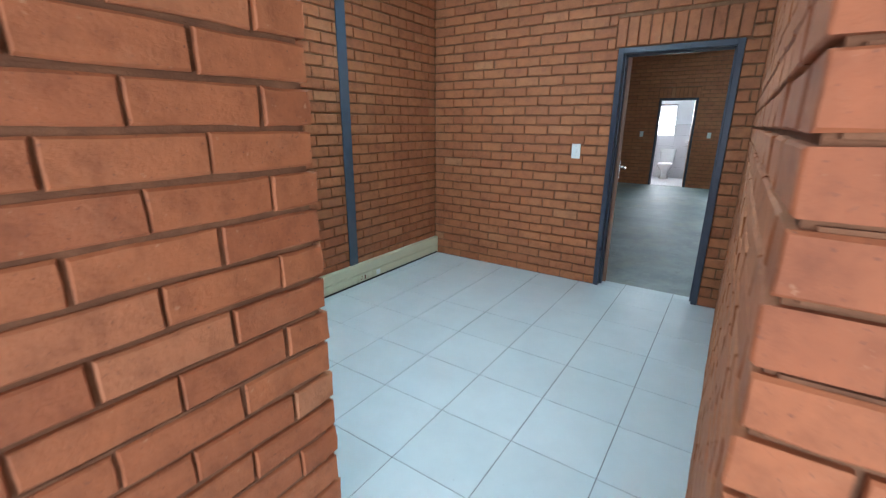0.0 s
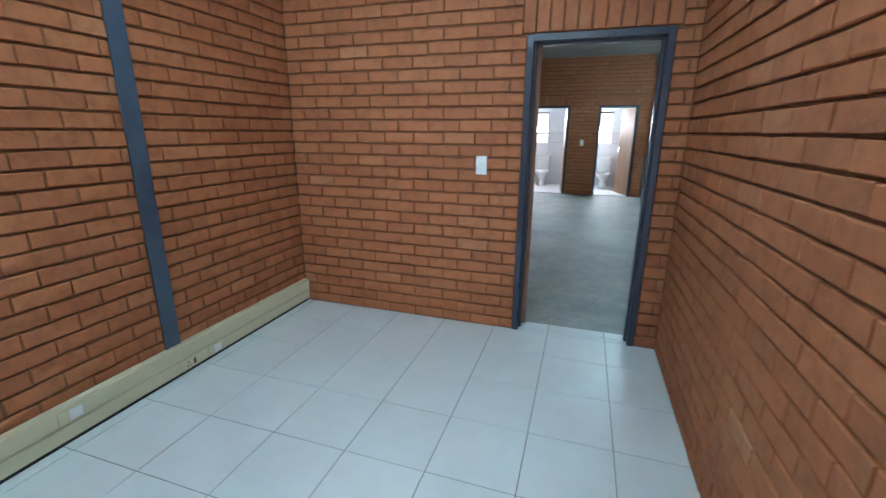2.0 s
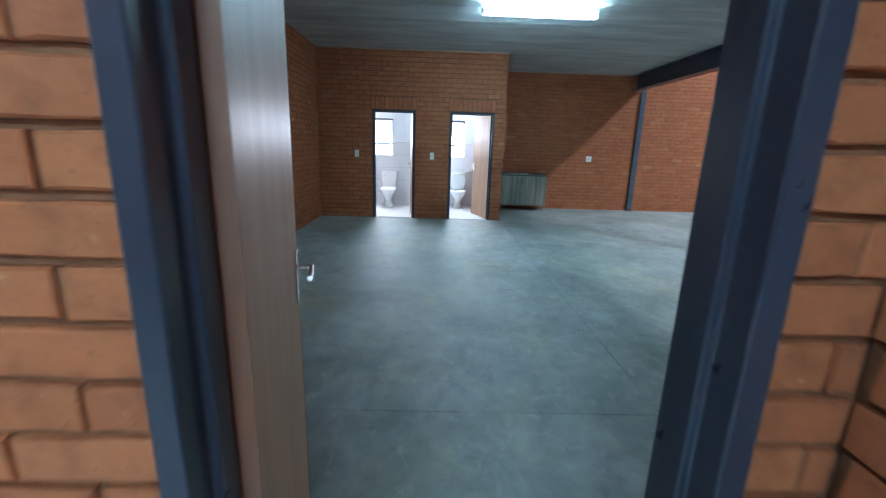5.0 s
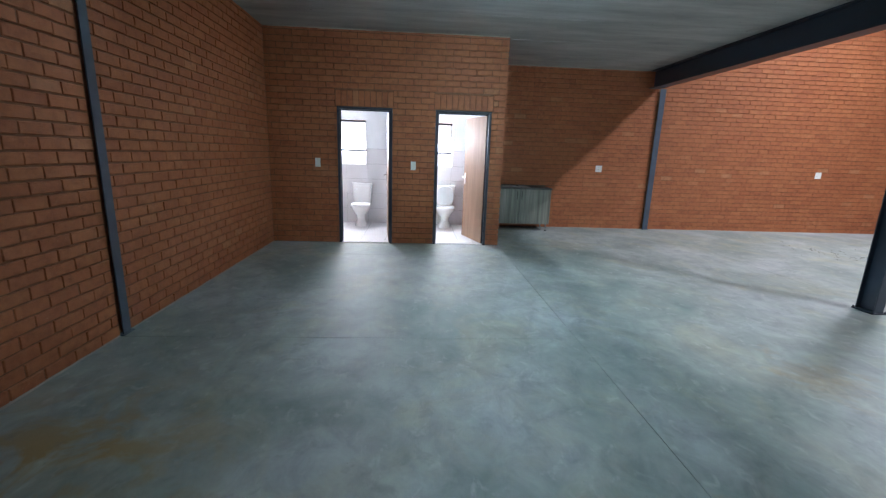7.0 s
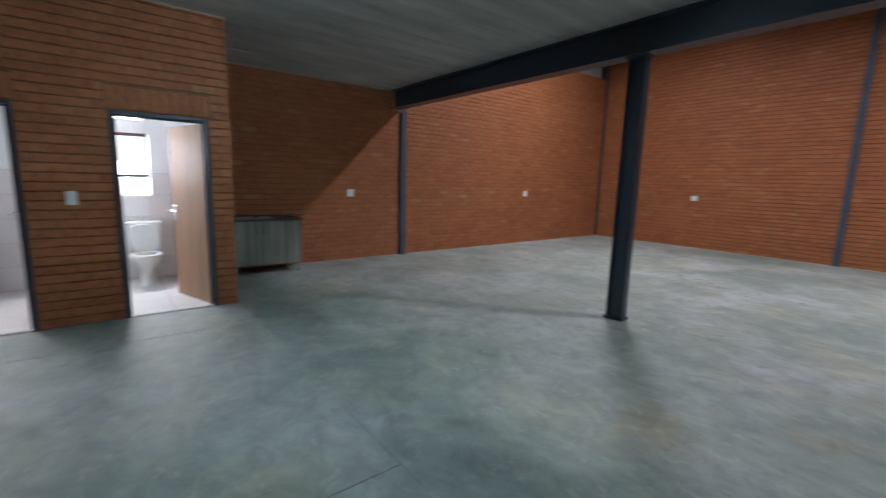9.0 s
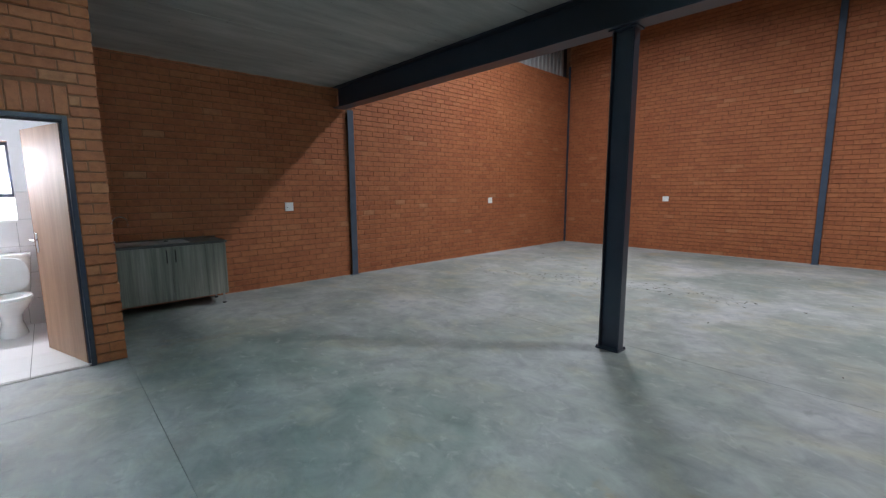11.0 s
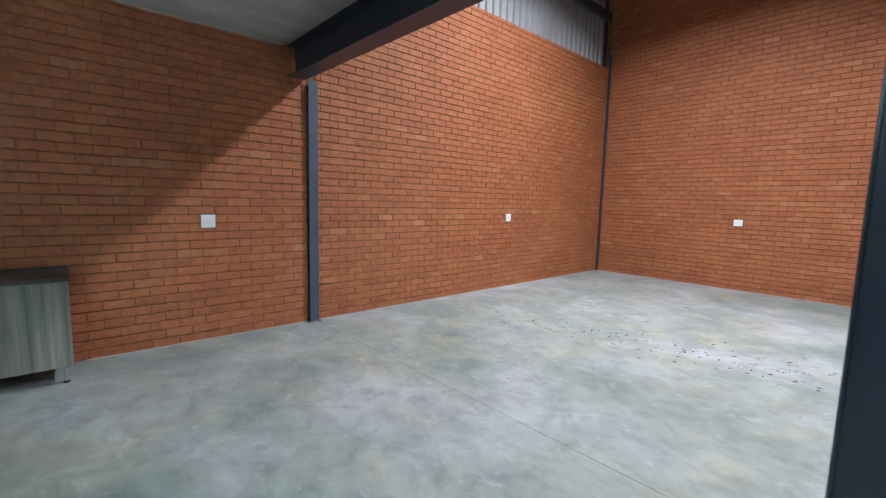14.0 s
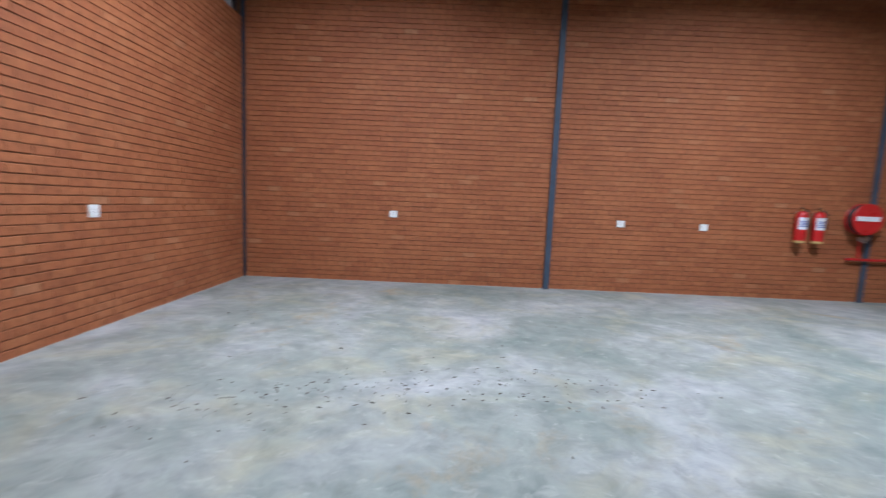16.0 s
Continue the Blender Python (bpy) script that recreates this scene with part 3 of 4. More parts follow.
def door_set(name, opening, wall_y, thick, label, hinge, swing, leaf_label, into, offset=0.003, f=0.036):
    """A pressed-steel frame with a veneered leaf. swing: the leaf's turn about its hinge."""
    a, b, _, top = opening
    fr = tagged(new(name), label, "door", "", "structure")
    fr.matrix_basis = pose(a, wall_y, 0)
    wd = b - a
    d = 0.012
    for nm, x0, x1, s in (("frame_jamb", 0, f, 1), ("frame_jamb", wd - f, wd, -1)):
        rebate = [(0, -d), (f, -d), (f, 0.05), (f + 0.016, 0.05), (f + 0.016, thick - 0.05), (f, thick - 0.05), (f, thick + d), (0, thick + d)]
        if s < 0:
            rebate = [(wd - px, py) for px, py in rebate]
        part(nm, rounded(prism(bmesh.new(), rebate, "z", 0.0, top), 0.003, 1), FRAME, fr, "dark blue-grey gloss painted steel jamb")
    head = [(-d, top), (-d, top - f), (0.05, top - f), (0.05, top - f - 0.016), (thick - 0.05, top - f - 0.016), (thick - 0.05, top - f), (thick + d, top - f), (thick + d, top)]
    part("frame_head", rounded(prism(bmesh.new(), head, "x", f - 0.001, wd - f + 0.001), 0.003, 1), FRAME, fr)
    w_leaf, h_leaf, t_leaf = wd - 2 * f - 0.006, top - f - 0.012, 0.04
    s = 1 if hinge == "low" else -1
    leaf = part("door_leaf", rbox(min(0, s * w_leaf), max(0, s * w_leaf), -t_leaf / 2, t_leaf / 2, 0.01, h_leaf, 0.0015, 1), WOOD, fr, leaf_label)
    leaf.matrix_basis = pose(f + offset if s > 0 else wd - f - 0.003, thick - 0.03 if into > 0 else 0.03, 0, 0, 0, swing)
    for ex in (0.0, s * w_leaf):
        part("edge_strip", box(bmesh.new(), ex - 0.003, ex + 0.003, -t_leaf / 2 - 0.001, t_leaf / 2 + 0.001, 0.01, h_leaf), EDGE, leaf, "reddish hardwood lipping")
    for z in (0.22, 1.0, 1.78):
        part("hinge", rod(bmesh.new(), (0, into * (t_leaf / 2 + 0.004), z - 0.05), (0, into * (t_leaf / 2 + 0.004), z + 0.05), 0.008, 10), FRAME, leaf)
    for side in (-1, 1):
        y0 = side * t_leaf / 2
        hx = s * (w_leaf - 0.06)
        part("handle_plate", rounded(box(bmesh.new(), hx - 0.02, hx + 0.02, min(y0, y0 + side * 0.008), max(y0, y0 + side * 0.008), 0.92, 1.10), 0.003, 1), CHROME, leaf)
        part("lever_handle", bent_rod(bmesh.new(), [(hx, y0, 1.04), (hx, y0 + side * 0.05, 1.04), (hx - s * 0.11, y0 + side * 0.052, 1.035)], 0.009, 10), CHROME, leaf, "chrome lever handle", True)
    return fr


STEELDOOR = "dark blue-grey pressed steel door frame in brick wall"
door_set("door_1", D_ROOM, RM_N, 0.15, STEELDOOR + ", door open into the hall", "low", 102, "pale brown veneer door standing open", 1, 0.022, 0.044)
door_set("door_2", D_WC1, WC_Y, 0.11, STEELDOOR + ", toilet door open inwards", "high", -84, "orange-brown veneer door standing open", 1)
door_set("door_3", D_WC2, WC_Y, 0.11, STEELDOOR + ", toilet door open inwards", "high", -72, "orange-brown veneer door standing open", 1)
for d in (D_WC1, D_WC2):
    setting("threshold_strip", rbox(d[0] + 0.05, d[1] - 0.05, WC_Y + 0.0, WC_Y + 0.02, -0.01, 0.009, 0.002, 1), STEEL, "thin metal strip at the toilet doorway", "threshold")

# ---- windows ----
for i, (a, b, c, d) in enumerate((WIN1, WIN2)):
    win = tagged(new("window_%d" % (i + 1)), "dark steel toilet window over a white sill, bright daylight outside", "window", "", "structure")
    win.matrix_basis = pose(a, NORTH, c)
    wd, ht, yf, t, low = b - a, d - c, 0.165, 0.034, 0.25
    for nm, bx in (("window_frame", (0, t, yf, yf + 0.035, low, ht)), ("window_frame", (wd - t, wd, yf, yf + 0.035, low, ht)), ("transom", (t, wd - t, yf - 0.006, yf + 0.036, low, low + 0.042)),
                   ("window_frame", (t, wd - t, yf, yf + 0.035, ht - t, ht))):
        part(nm, rbox(*bx, 0.002, 1), FRAME, win)
    for k in range(6):
        z = low + 0.042 + (k + 0.5) * (ht - t - low - 0.042) / 6
        blade = part("pane", box(bmesh.new(), t, wd - t, -0.002, 0.002, -0.045, 0.045), GLASS, win, "glass louvre blade")
        blade.matrix_basis = pose(0, yf + 0.022, z, 12, 0, 0)
        blade.visible_shadow = False
        part("louvre_clip", rbox(t, t + 0.012, yf + 0.004, yf + 0.03, z - 0.052, z - 0.042, 0.001, 1), STEEL, win)
        part("louvre_clip", rbox(wd - t - 0.012, wd - t, yf + 0.004, yf + 0.03, z - 0.052, z - 0.042, 0.001, 1), STEEL, win)
    part("reveal", core(core(bmesh.new(), -0.002, 0.006, -0.004, 0.2, 0, ht, "y", ()), wd - 0.006, wd + 0.002, -0.004, 0.2, 0, ht, "y", ()), PLASTER, win)
    part("window_sill", rounded(prism(bmesh.new(), [(-0.014, -0.015), (-0.014, 0.004), (yf - 0.008, low - 0.006), (0.205, low - 0.004), (0.205, -0.015)], "x", 0.007, wd - 0.007), 0.002, 1), PORCELAIN, win,
         "steep white tiled sill")

setting("backdrop", box(bmesh.new(), -6, 5, 14.2, 14.3, -0.2, 6), HAZE, "white glare of daylight outside the toilet windows", "backdrop")

# ---- lights ----


def batten(x, y, label, length=1.4, tubes=(-0.03, 0.03)):
    ob = thing("fluorescent_light", x, y, SLAB, label, "ceiling light", "fluorescent lights")
    part("body", rbox(-length / 2 - 0.03, length / 2 + 0.03, -0.022, 0.022, -0.045, -0.001, 0.006, 2), PLASTIC, ob, "white metal channel body")
    for ty in tubes:
        part("tube", rod(bmesh.new(), (-length / 2, ty, -0.1), (length / 2, ty, -0.1), 0.016, 16), TUBE, ob, "glowing cool white tube", True)
        for e in (-1, 1):
            part("lamp_holder", rbox(e * length / 2 - 0.014, e * length / 2 + 0.014, ty - 0.02, ty + 0.02, -0.122, -0.045, 0.004, 1), PLASTIC, ob)
    return ob


def wall_light(x):
    ob = thing("wall_light", x, NORTH - 0.003, 2.19, "slim lit white light fitting over the toilet window", "wall light", "toilet lights")
    part("body", rbox(-0.3, 0.3, -0.03, 0.0, -0.03, 0.03, 0.004, 1), PLASTIC, ob)
    part("diffuser", rbox(-0.28, 0.28, -0.055, -0.0305, -0.022, 0.022, 0.006, 2), GLOW, ob, "glowing white diffuser", True)
    return ob


for px in (-1.62, -0.03):
    wall_light(px)
batten(0.88, 7.52, "lit fluorescent batten on the concrete ceiling of the hall")
batten(-1.2, -0.15, "lit fluorescent batten on the concrete ceiling of the tiled room", 1.5)

# ---- trunking and wall plates ----
tr = thing("trunking", WEST, 0.70, 0.0, "cream plastic two-compartment skirting trunking along the brick wall", "trunking")
L2 = 1.64
part("channel", rounded(prism(bmesh.new(), [(-0.005, 0.022), (0.036, 0.022), (0.036, 0.2), (-0.005, 0.2)], "y", -L2, L2), 0.004, 2), CREAM, tr)
part("lower_cover", rounded(prism(bmesh.new(), [(0.035, 0.026), (0.044, 0.030), (0.044, 0.100), (0.035, 0.104)], "y", -L2, L2 - 0.008), 0.0015, 1), CREAM, tr)
part("upper_cover", rounded(prism(bmesh.new(), [(0.035, 0.107), (0.044, 0.111), (0.044, 0.192), (0.035, 0.197)], "y", -L2, L2 - 0.008), 0.0015, 1), CREAM, tr)
part("end_cap", rbox(-0.004, 0.047, L2 - 0.009, L2 - 0.001, 0.02, 0.203, 0.003, 1), CREAM, tr)
# the shade in the gap below the channel, modelled as a black bar
part("shadow_strip", rbox(0.0, 0.036, -L2, L2 - 0.01, 0.006, 0.022, 0.001, 1), BLACK, tr, "black strip standing in for the shade under the trunking")


def trunk_socket(y, z, sockets, label):
    ob = thing("trunking_socket", WEST + 0.044, y, z, label, "socket", "trunking sockets")
    part("plate", rbox(0.0, 0.006, -0.075, 0.075, -0.035, 0.035, 0.002, 1), CREAM, ob)
    if sockets:
        for dy, dz, s in ((-0.022, 0.012, 0.006), (-0.032, -0.012, 0.005), (-0.012, -0.012, 0.005)):
            part("pin_hole", rod(bmesh.new(), (0.004, dy, dz), (0.0075, dy, dz), s, 10), RED_SOCKET, ob)
        part("rocker", rbox(0.005, 0.010, 0.012, 0.026, -0.018, 0.018, 0.001, 1), RED_SOCKET, ob, "dark red rocker switch")
    else:
        part("insert", rbox(0.005, 0.010, -0.028, 0.028, -0.026, 0.026, 0.002, 1), PLASTIC, ob, "white data outlet insert")
        for dy in (-0.062, 0.062):
            part("screw", rod(bmesh.new(), (0.005, dy, 0), (0.0072, dy, 0), 0.004, 8), STEEL, ob)
    return ob


trunk_socket(1.11, 0.066, True, "cream power socket with red rocker in the trunking")
trunk_socket(1.31, 0.066, False, "cream outlet with white insert in the trunking")
trunk_socket(0.47, 0.150, False, "cream plate with white data outlet in the trunking")


def wall_plate(x, y, z, turn, w_, h_, rockers, label, group):
    ob = thing("wall_switch" if rockers else "wall_socket", x, y, z, label, "light switch" if rockers else "socket", group, turn)
    part("plate", rounded(box(bmesh.new(), -w_ / 2, w_ / 2, -0.012, 0.0, -h_ / 2, h_ / 2), 0.003, 2), PLASTIC, ob)
    if rockers:
        part("rocker", rbox(-0.011, 0.011, -0.017, -0.011, -0.02, 0.02, 0.002, 1), PLASTIC, ob)
        for z_ in (-0.042, 0.042):
            part("screw", rod(bmesh.new(), (0, -0.0135, z_), (0, -0.0115, z_), 0.0035, 8), STEEL, ob)
    else:
        part("socket_face", rbox(-w_ * 0.36, w_ * 0.36, -0.0155, -0.0115, -h_ * 0.36, h_ * 0.36, 0.002, 1), PLASTIC, ob)
        part("rocker", rbox(w_ * 0.14, w_ * 0.3, -0.019, -0.015, -h_ * 0.1, h_ * 0.24, 0.001, 1), PLASTIC, ob)
        for dx, dz in ((-0.02, 0.018), (-0.032, -0.012), (-0.008, -0.012)):
            part("pin_hole", rod(bmesh.new(), (dx, -0.0162, dz), (dx, -0.0152, dz), 0.004, 8), BLACK, ob)
    return ob


wall_plate(-1.01, RM_N, 1.231, 0, 0.078, 0.13, True, "white plastic light switch on brick wall beside the door", "light switches")
wall_plate(-1.865, WC_Y, 1.235, 0, 0.078, 0.13, True, "white plastic light switch on brick wall beside a toilet door", "light switches")
wall_plate(-0.42, WC_Y, 1.225, 0, 0.078, 0.13, True, "white plastic light switch on brick wall beside a toilet door", "light switches")
for px in (3.315, 8.045):
    wall_plate(px, NORTH, 1.22, 0, 0.13, 0.13, False, "white plastic wall socket on the brick wall", "wall sockets")
for py in (9.49, 5.457, 3.98):
    wall_plate(EAST, py, 1.225, -90, 0.135, 0.118, False, "white plastic wall socket on the brick wall", "wall sockets")

# ---- sink unit ----
CX0, CX1, CY, CB, CT = 0.972, 2.225, 11.63, 0.135, 0.835
sink = thing("sink_cabinet", CX0, CY, 0, "grey wood-grain two-door sink cabinet on short legs against the brick wall", "cabinet")
W = CX1 - CX0
part("body", rounded(core(core(core(core(bmesh.new(), 0, 0.016, 0.018, 0.48, CB, CT - 0.03, "y", ()), W - 0.016, W, 0.018, 0.48, CB, CT - 0.03, "y", ()),
     0.016, W - 0.016, 0.018, 0.48, CB, CB + 0.016, "x", ()), 0.016, W - 0.016, 0.464, 0.48, CB + 0.016, CT - 0.03, "x", ()), 0.001, 1), LAMINATE, sink)
for x0, x1, hx in ((0.002, W * 0.505 - 0.002, W * 0.505 - 0.045), (W * 0.505 + 0.002, W - 0.002, W * 0.505 + 0.045)):
    dr = part("door", rbox(x0, x1, 0.0, 0.017, CB + 0.002, CT - 0.034, 0.0015, 1), LAMINATE, sink)
    part("handle", bent_rod(bmesh.new(), [(hx, 0, 0.62), (hx, -0.028, 0.62), (hx, -0.028, 0.76), (hx, 0, 0.76)], 0.006, 8), BLACK, dr, "black bar handle", True)
for lx in (0.05, W - 0.05):
    for ly in (0.05, 0.43):
        lg = part("leg", rod(bmesh.new(), (lx, ly, 0.012), (lx, ly, CB), 0.014, 14), CHROME, sink, "chrome leg", True)
        part("foot", rod(bmesh.new(), (lx, ly, 0), (lx, ly, 0.014), 0.022, 14), BLACK, lg)
wt = thing("worktop", CX0 - 0.01, CY - 0.02, CT - 0.029, "dark laminate worktop on the sink cabinet", "worktop")
part("slab", rounded(core(bmesh.new(), 0, W + 0.02, 0, NORTH - CY + 0.015, 0, 0.03, "x", ()), 0.003, 2), TOP, wt)
part("upstand", rbox(0.0, W + 0.02, NORTH - CY + 0.004, NORTH - CY + 0.016, 0.0302, 0.05, 0.002, 1), TOP, wt)
bs = thing("sink_basin", CX0 + 0.36, CY + 0.25, CT + 0.001, "stainless steel sink with drainer set in the worktop", "sink")
for y0 in (-0.2, 0.15):
    part("rim", rbox(-0.27, 0.5, y0, y0 + 0.05, 0.0, 0.008, 0.002, 1), STEEL, bs)
part("drainer", rbox(0.16, 0.5, -0.149, 0.149, 0.0, 0.005, 0.002, 1), STEEL, bs)
for k in range(6):
    part("drainer_ridge", rbox(0.2, 0.48, -0.12 + k * 0.046, -0.112 + k * 0.046, 0.005, 0.009, 0.001, 1), STEEL, bs)
part("bowl_edge", rbox(-0.27, -0.2, -0.149, 0.149, 0.0, 0.008, 0.002, 1), STEEL, bs)
part("bowl_edge", rbox(0.12, 0.159, -0.149, 0.149, 0.0, 0.008, 0.002, 1), STEEL, bs)
part("bowl_bottom", rbox(-0.2, 0.12, -0.149, 0.149, 0.0004, 0.002, 0.0005, 1), STEEL, bs)
part("plug", rod(bmesh.new(), (0.28, 0.02, 0.005), (0.28, 0.02, 0.02), 0.022, 14), BLACK, bs, "black rubber plug")
tp = thing("kitchen_tap", 1.10, 11.99, CT + 0.001, "chrome swan-neck tap behind the sink", "tap")
part("base", rod(bmesh.new(), (0, 0, 0), (0, 0, 0.05), 0.022, 16), CHROME, tp, "", True)
arc = [(0.075 - 0.075 * math.cos(math.pi * k / 8), -0.04 - 0.02 * k / 8, 0.26 + 0.075 * math.sin(math.pi * k / 8)) for k in range(9)]
part("spout", bent_rod(bmesh.new(), [(0, 0, 0.04), (0, -0.02, 0.2)] + arc + [(0.15, -0.06, 0.22)], 0.009, 10), CHROME, tp, "", True)
part("lever", bent_rod(bmesh.new(), [(0, 0, 0.05), (0.0, -0.01, 0.065), (-0.05, -0.03, 0.085)], 0.007, 8), CHROME, tp, "", True)

# ---- toilets ----


def toilet(x, y, lid_up, label):
    ob = thing("toilet", x, y, 0.006, label, "toilet", "toilets")
    part("pedestal", loft(bmesh.new(), [(0, -0.33, 0.0, 0.115, 0.19), (0, -0.33, 0.03, 0.11, 0.185), (0, -0.32, 0.14, 0.08, 0.155), (0, -0.34, 0.22, 0.09, 0.17), (0, -0.385, 0.30, 0.145, 0.215),
         (0, -0.40, 0.36, 0.175, 0.24), (0, -0.40, 0.39, 0.183, 0.245), (0, -0.40, 0.398, 0.178, 0.24), (0, -0.41, 0.398, 0.125, 0.175), (0, -0.41, 0.36, 0.12, 0.165), (0, -0.40, 0.28, 0.06, 0.08)]),
         PORCELAIN, ob, "", True)
    part("pan_back", loft(bmesh.new(), [(0, -0.12, 0.22, 0.07, 0.10), (0, -0.12, 0.34, 0.12, 0.11), (0, -0.12, 0.395, 0.16, 0.11)], 24, 4.0), PORCELAIN, ob, "", True)
    ct = part("cistern", loft(bmesh.new(), [(0, -0.11, 0.397, 0.15, 0.075), (0, -0.11, 0.42, 0.165, 0.085), (0, -0.105, 0.76, 0.195, 0.095), (0, -0.105, 0.775, 0.19, 0.09)], 32, 5.0), PORCELAIN, ob, "", True)
    part("cistern_lid", loft(bmesh.new(), [(0, -0.105, 0.776, 0.198, 0.10), (0, -0.105, 0.80, 0.203, 0.103), (0, -0.105, 0.815, 0.195, 0.095)], 32, 5.0), PORCELAIN, ct, "", True)
    part("flush_lever", bent_rod(bmesh.new(), [(-0.13, -0.19, 0.70), (-0.13, -0.215, 0.70), (-0.07, -0.22, 0.695)], 0.006, 8), CHROME, ct, "", True)
    bm_ = bmesh.new()
    n_, outer, inner, up_o, up_i = 32, [], [], [], []
    for k in range(n_):
        a = 2 * math.pi * k / n_
        c, s = math.cos(a), math.sin(a)
        outer.append(bm_.verts.new((0.183 * c, -0.40 + 0.245 * s, 0.40)))
        up_o.append(bm_.verts.new((0.178 * c, -0.40 + 0.24 * s, 0.418)))
        up_i.append(bm_.verts.new((0.118 * c, -0.415 + 0.165 * s, 0.418)))
        inner.append(bm_.verts.new((0.114 * c, -0.415 + 0.16 * s, 0.40)))
    for k in range(n_):
        j = (k + 1) % n_
        for p, q in ((outer, up_o), (up_o, up_i), (up_i, inner), (inner, outer)):
            bm_.faces.new((p[k], p[j], q[j], q[k]))
    bmesh.ops.recalc_face_normals(bm_, faces=bm_.faces[:])
    part("seat_ring", bm_, PLASTIC, ob, "white plastic seat", True)
    hl = 0.185 if lid_up else 0.235
    lid = loft(bmesh.new(), [(0, -hl, 0, 0.172, hl), (0, -hl, 0.012, 0.174, hl + 0.003), (0, -hl, 0.018, 0.16, hl - 0.015)], 32, 2.5)
    ld = part("seat_lid", lid, PLASTIC, ob, "raised white plastic lid" if lid_up else "closed white plastic lid", True)
    ld.matrix_basis = pose(0, -0.222, 0.42, -86, 0, 0) if lid_up else pose(0, -0.165, 0.4185)
    return ob


toilet(-1.43, NORTH - 0.014, False, "white ceramic toilet with closed lid under the window")
toilet(0.19, NORTH - 0.014, True, "white ceramic toilet with raised lid under the window")

# ---- fire equipment ----


def extinguisher(y):
    ob = thing("fire_extinguisher", EAST - 0.10, y, 1.12, "red fire extinguisher with blue-white label on brick wall", "fire extinguisher", "fire extinguishers")
    cy_ = part("cylinder", loft(bmesh.new(), [(0, 0, -0.06, 0.07, 0.07), (0, 0, -0.045, 0.085, 0.085), (0, 0, 0.40, 0.085, 0.085), (0, 0, 0.45, 0.06, 0.06), (0, 0, 0.47, 0.025, 0.025)], 28), RED, ob, "", True)
    part("base_ring", loft(bmesh.new(), [(0, 0, -0.085, 0.082, 0.082), (0, 0, -0.045, 0.0865, 0.0865)], 28), YELLOW, ob, "yellowish base ring", True)
    bm_ = bmesh.new()
    for z0, z1, r, mat_ in ((0.15, 0.36, 0.0862, 0),):
        a_ = [bm_.verts.new((-r * math.cos(t), r * math.sin(t), z0)) for t in [radians(-65 + 10 * k) for k in range(14)]]
        b_ = [bm_.verts.new((v.co.x, v.co.y, z1)) for v in a_]
        for k in range(13):
            bm_.faces.new((a_[k], b_[k], b_[k + 1], a_[k + 1]))
    part("label", bm_, LABEL, cy_, "white label with blue print", True)
    for z0 in (0.195, 0.225, 0.255, 0.285):
        bm_ = bmesh.new()
        a_ = [bm_.verts.new((-0.0872 * math.cos(t), 0.0872 * math.sin(t), z0)) for t in [radians(-50 + 10 * k) for k in range(11)]]
        b_ = [bm_.verts.new((v.co.x, v.co.y, z0 + 0.017)) for v in a_]
        for k in range(10):
            bm_.faces.new((a_[k], b_[k], b_[k + 1], a_[k + 1]))
        part("print_bar", bm_, BLUE, cy_, "", True)
    part("valve", rod(bmesh.new(), (0, 0, 0.46), (0, 0, 0.51), 0.018, 12), BRASS, ob)
    part("grip", bent_rod(bmesh.new(), [(0, 0, 0.51), (-0.03, 0.03, 0.53), (-0.05, 0.08, 0.53)], 0.008, 8), BLACK, ob, "black grip", True)
    part("hose", bent_rod(bmesh.new(), [(0, 0, 0.49), (-0.05, -0.07, 0.47), (-0.07, -0.085, 0.35), (-0.05, -0.095, 0.18)], 0.009, 8), BLACK, ob, "black rubber hose", True)
    part("wall_bracket", rbox(0.085, 0.10, -0.03, 0.03, 0.2, 0.46, 0.002, 1), STEEL, ob)
    return ob


extinguisher(2.35)
extinguisher(2.04)
reel = thing("fire_hose_reel", EAST, 1.30, 1.49, "red fire hose reel with white sign on the brick wall", "hose reel")


def disc(x0, x1, r, seg=40):
    return rod(bmesh.new(), (x0, 0, 0), (x1, 0, 0), r, seg)


part("front_disc", rounded(disc(-0.215, -0.20, 0.27), 0.004, 1), RED, reel)
part("back_disc", rounded(disc(-0.075, -0.06, 0.27), 0.004, 1), RED, reel)
part("drum", disc(-0.2, -0.075, 0.12, 28), RED, reel)
for k in range(4):
    bm = bmesh.new()
    for q in range(36):
        a0, a1 = 2 * math.pi * q / 36, 2 * math.pi * (q + 1) / 36
        x_, r_ = -0.183 + 0.031 * k, 0.235
        rod(bm, (x_, r_ * math.cos(a0), r_ * math.sin(a0)), (x_, r_ * math.cos(a1), r_ * math.sin(a1)), 0.0155, 8)
    part("hose_coil", bm, BLACK, reel, "black rubber hose", True)
part("sign", rbox(-0.225, -0.2155, -0.20, 0.20, -0.03, 0.05, 0.001, 1), LABEL, reel, "white sign panel")
part("hub", disc(-0.219, -0.2, 0.05, 20), RED, reel)
part("wall_bracket", rbox(-0.062, 0.0, -0.05, 0.05, -0.16, 0.16, 0.004, 1), RED, reel)
part("stop_valve", rod(bmesh.new(), (-0.12, -0.14, -0.33), (-0.12, 0.03, -0.33), 0.035, 14), STEEL, reel, "grey metal stop valve", True)
part("valve_wheel", rod(bmesh.new(), (-0.17, -0.06, -0.33), (-0.185, -0.06, -0.33), 0.045, 16), STEEL, reel, "", True)
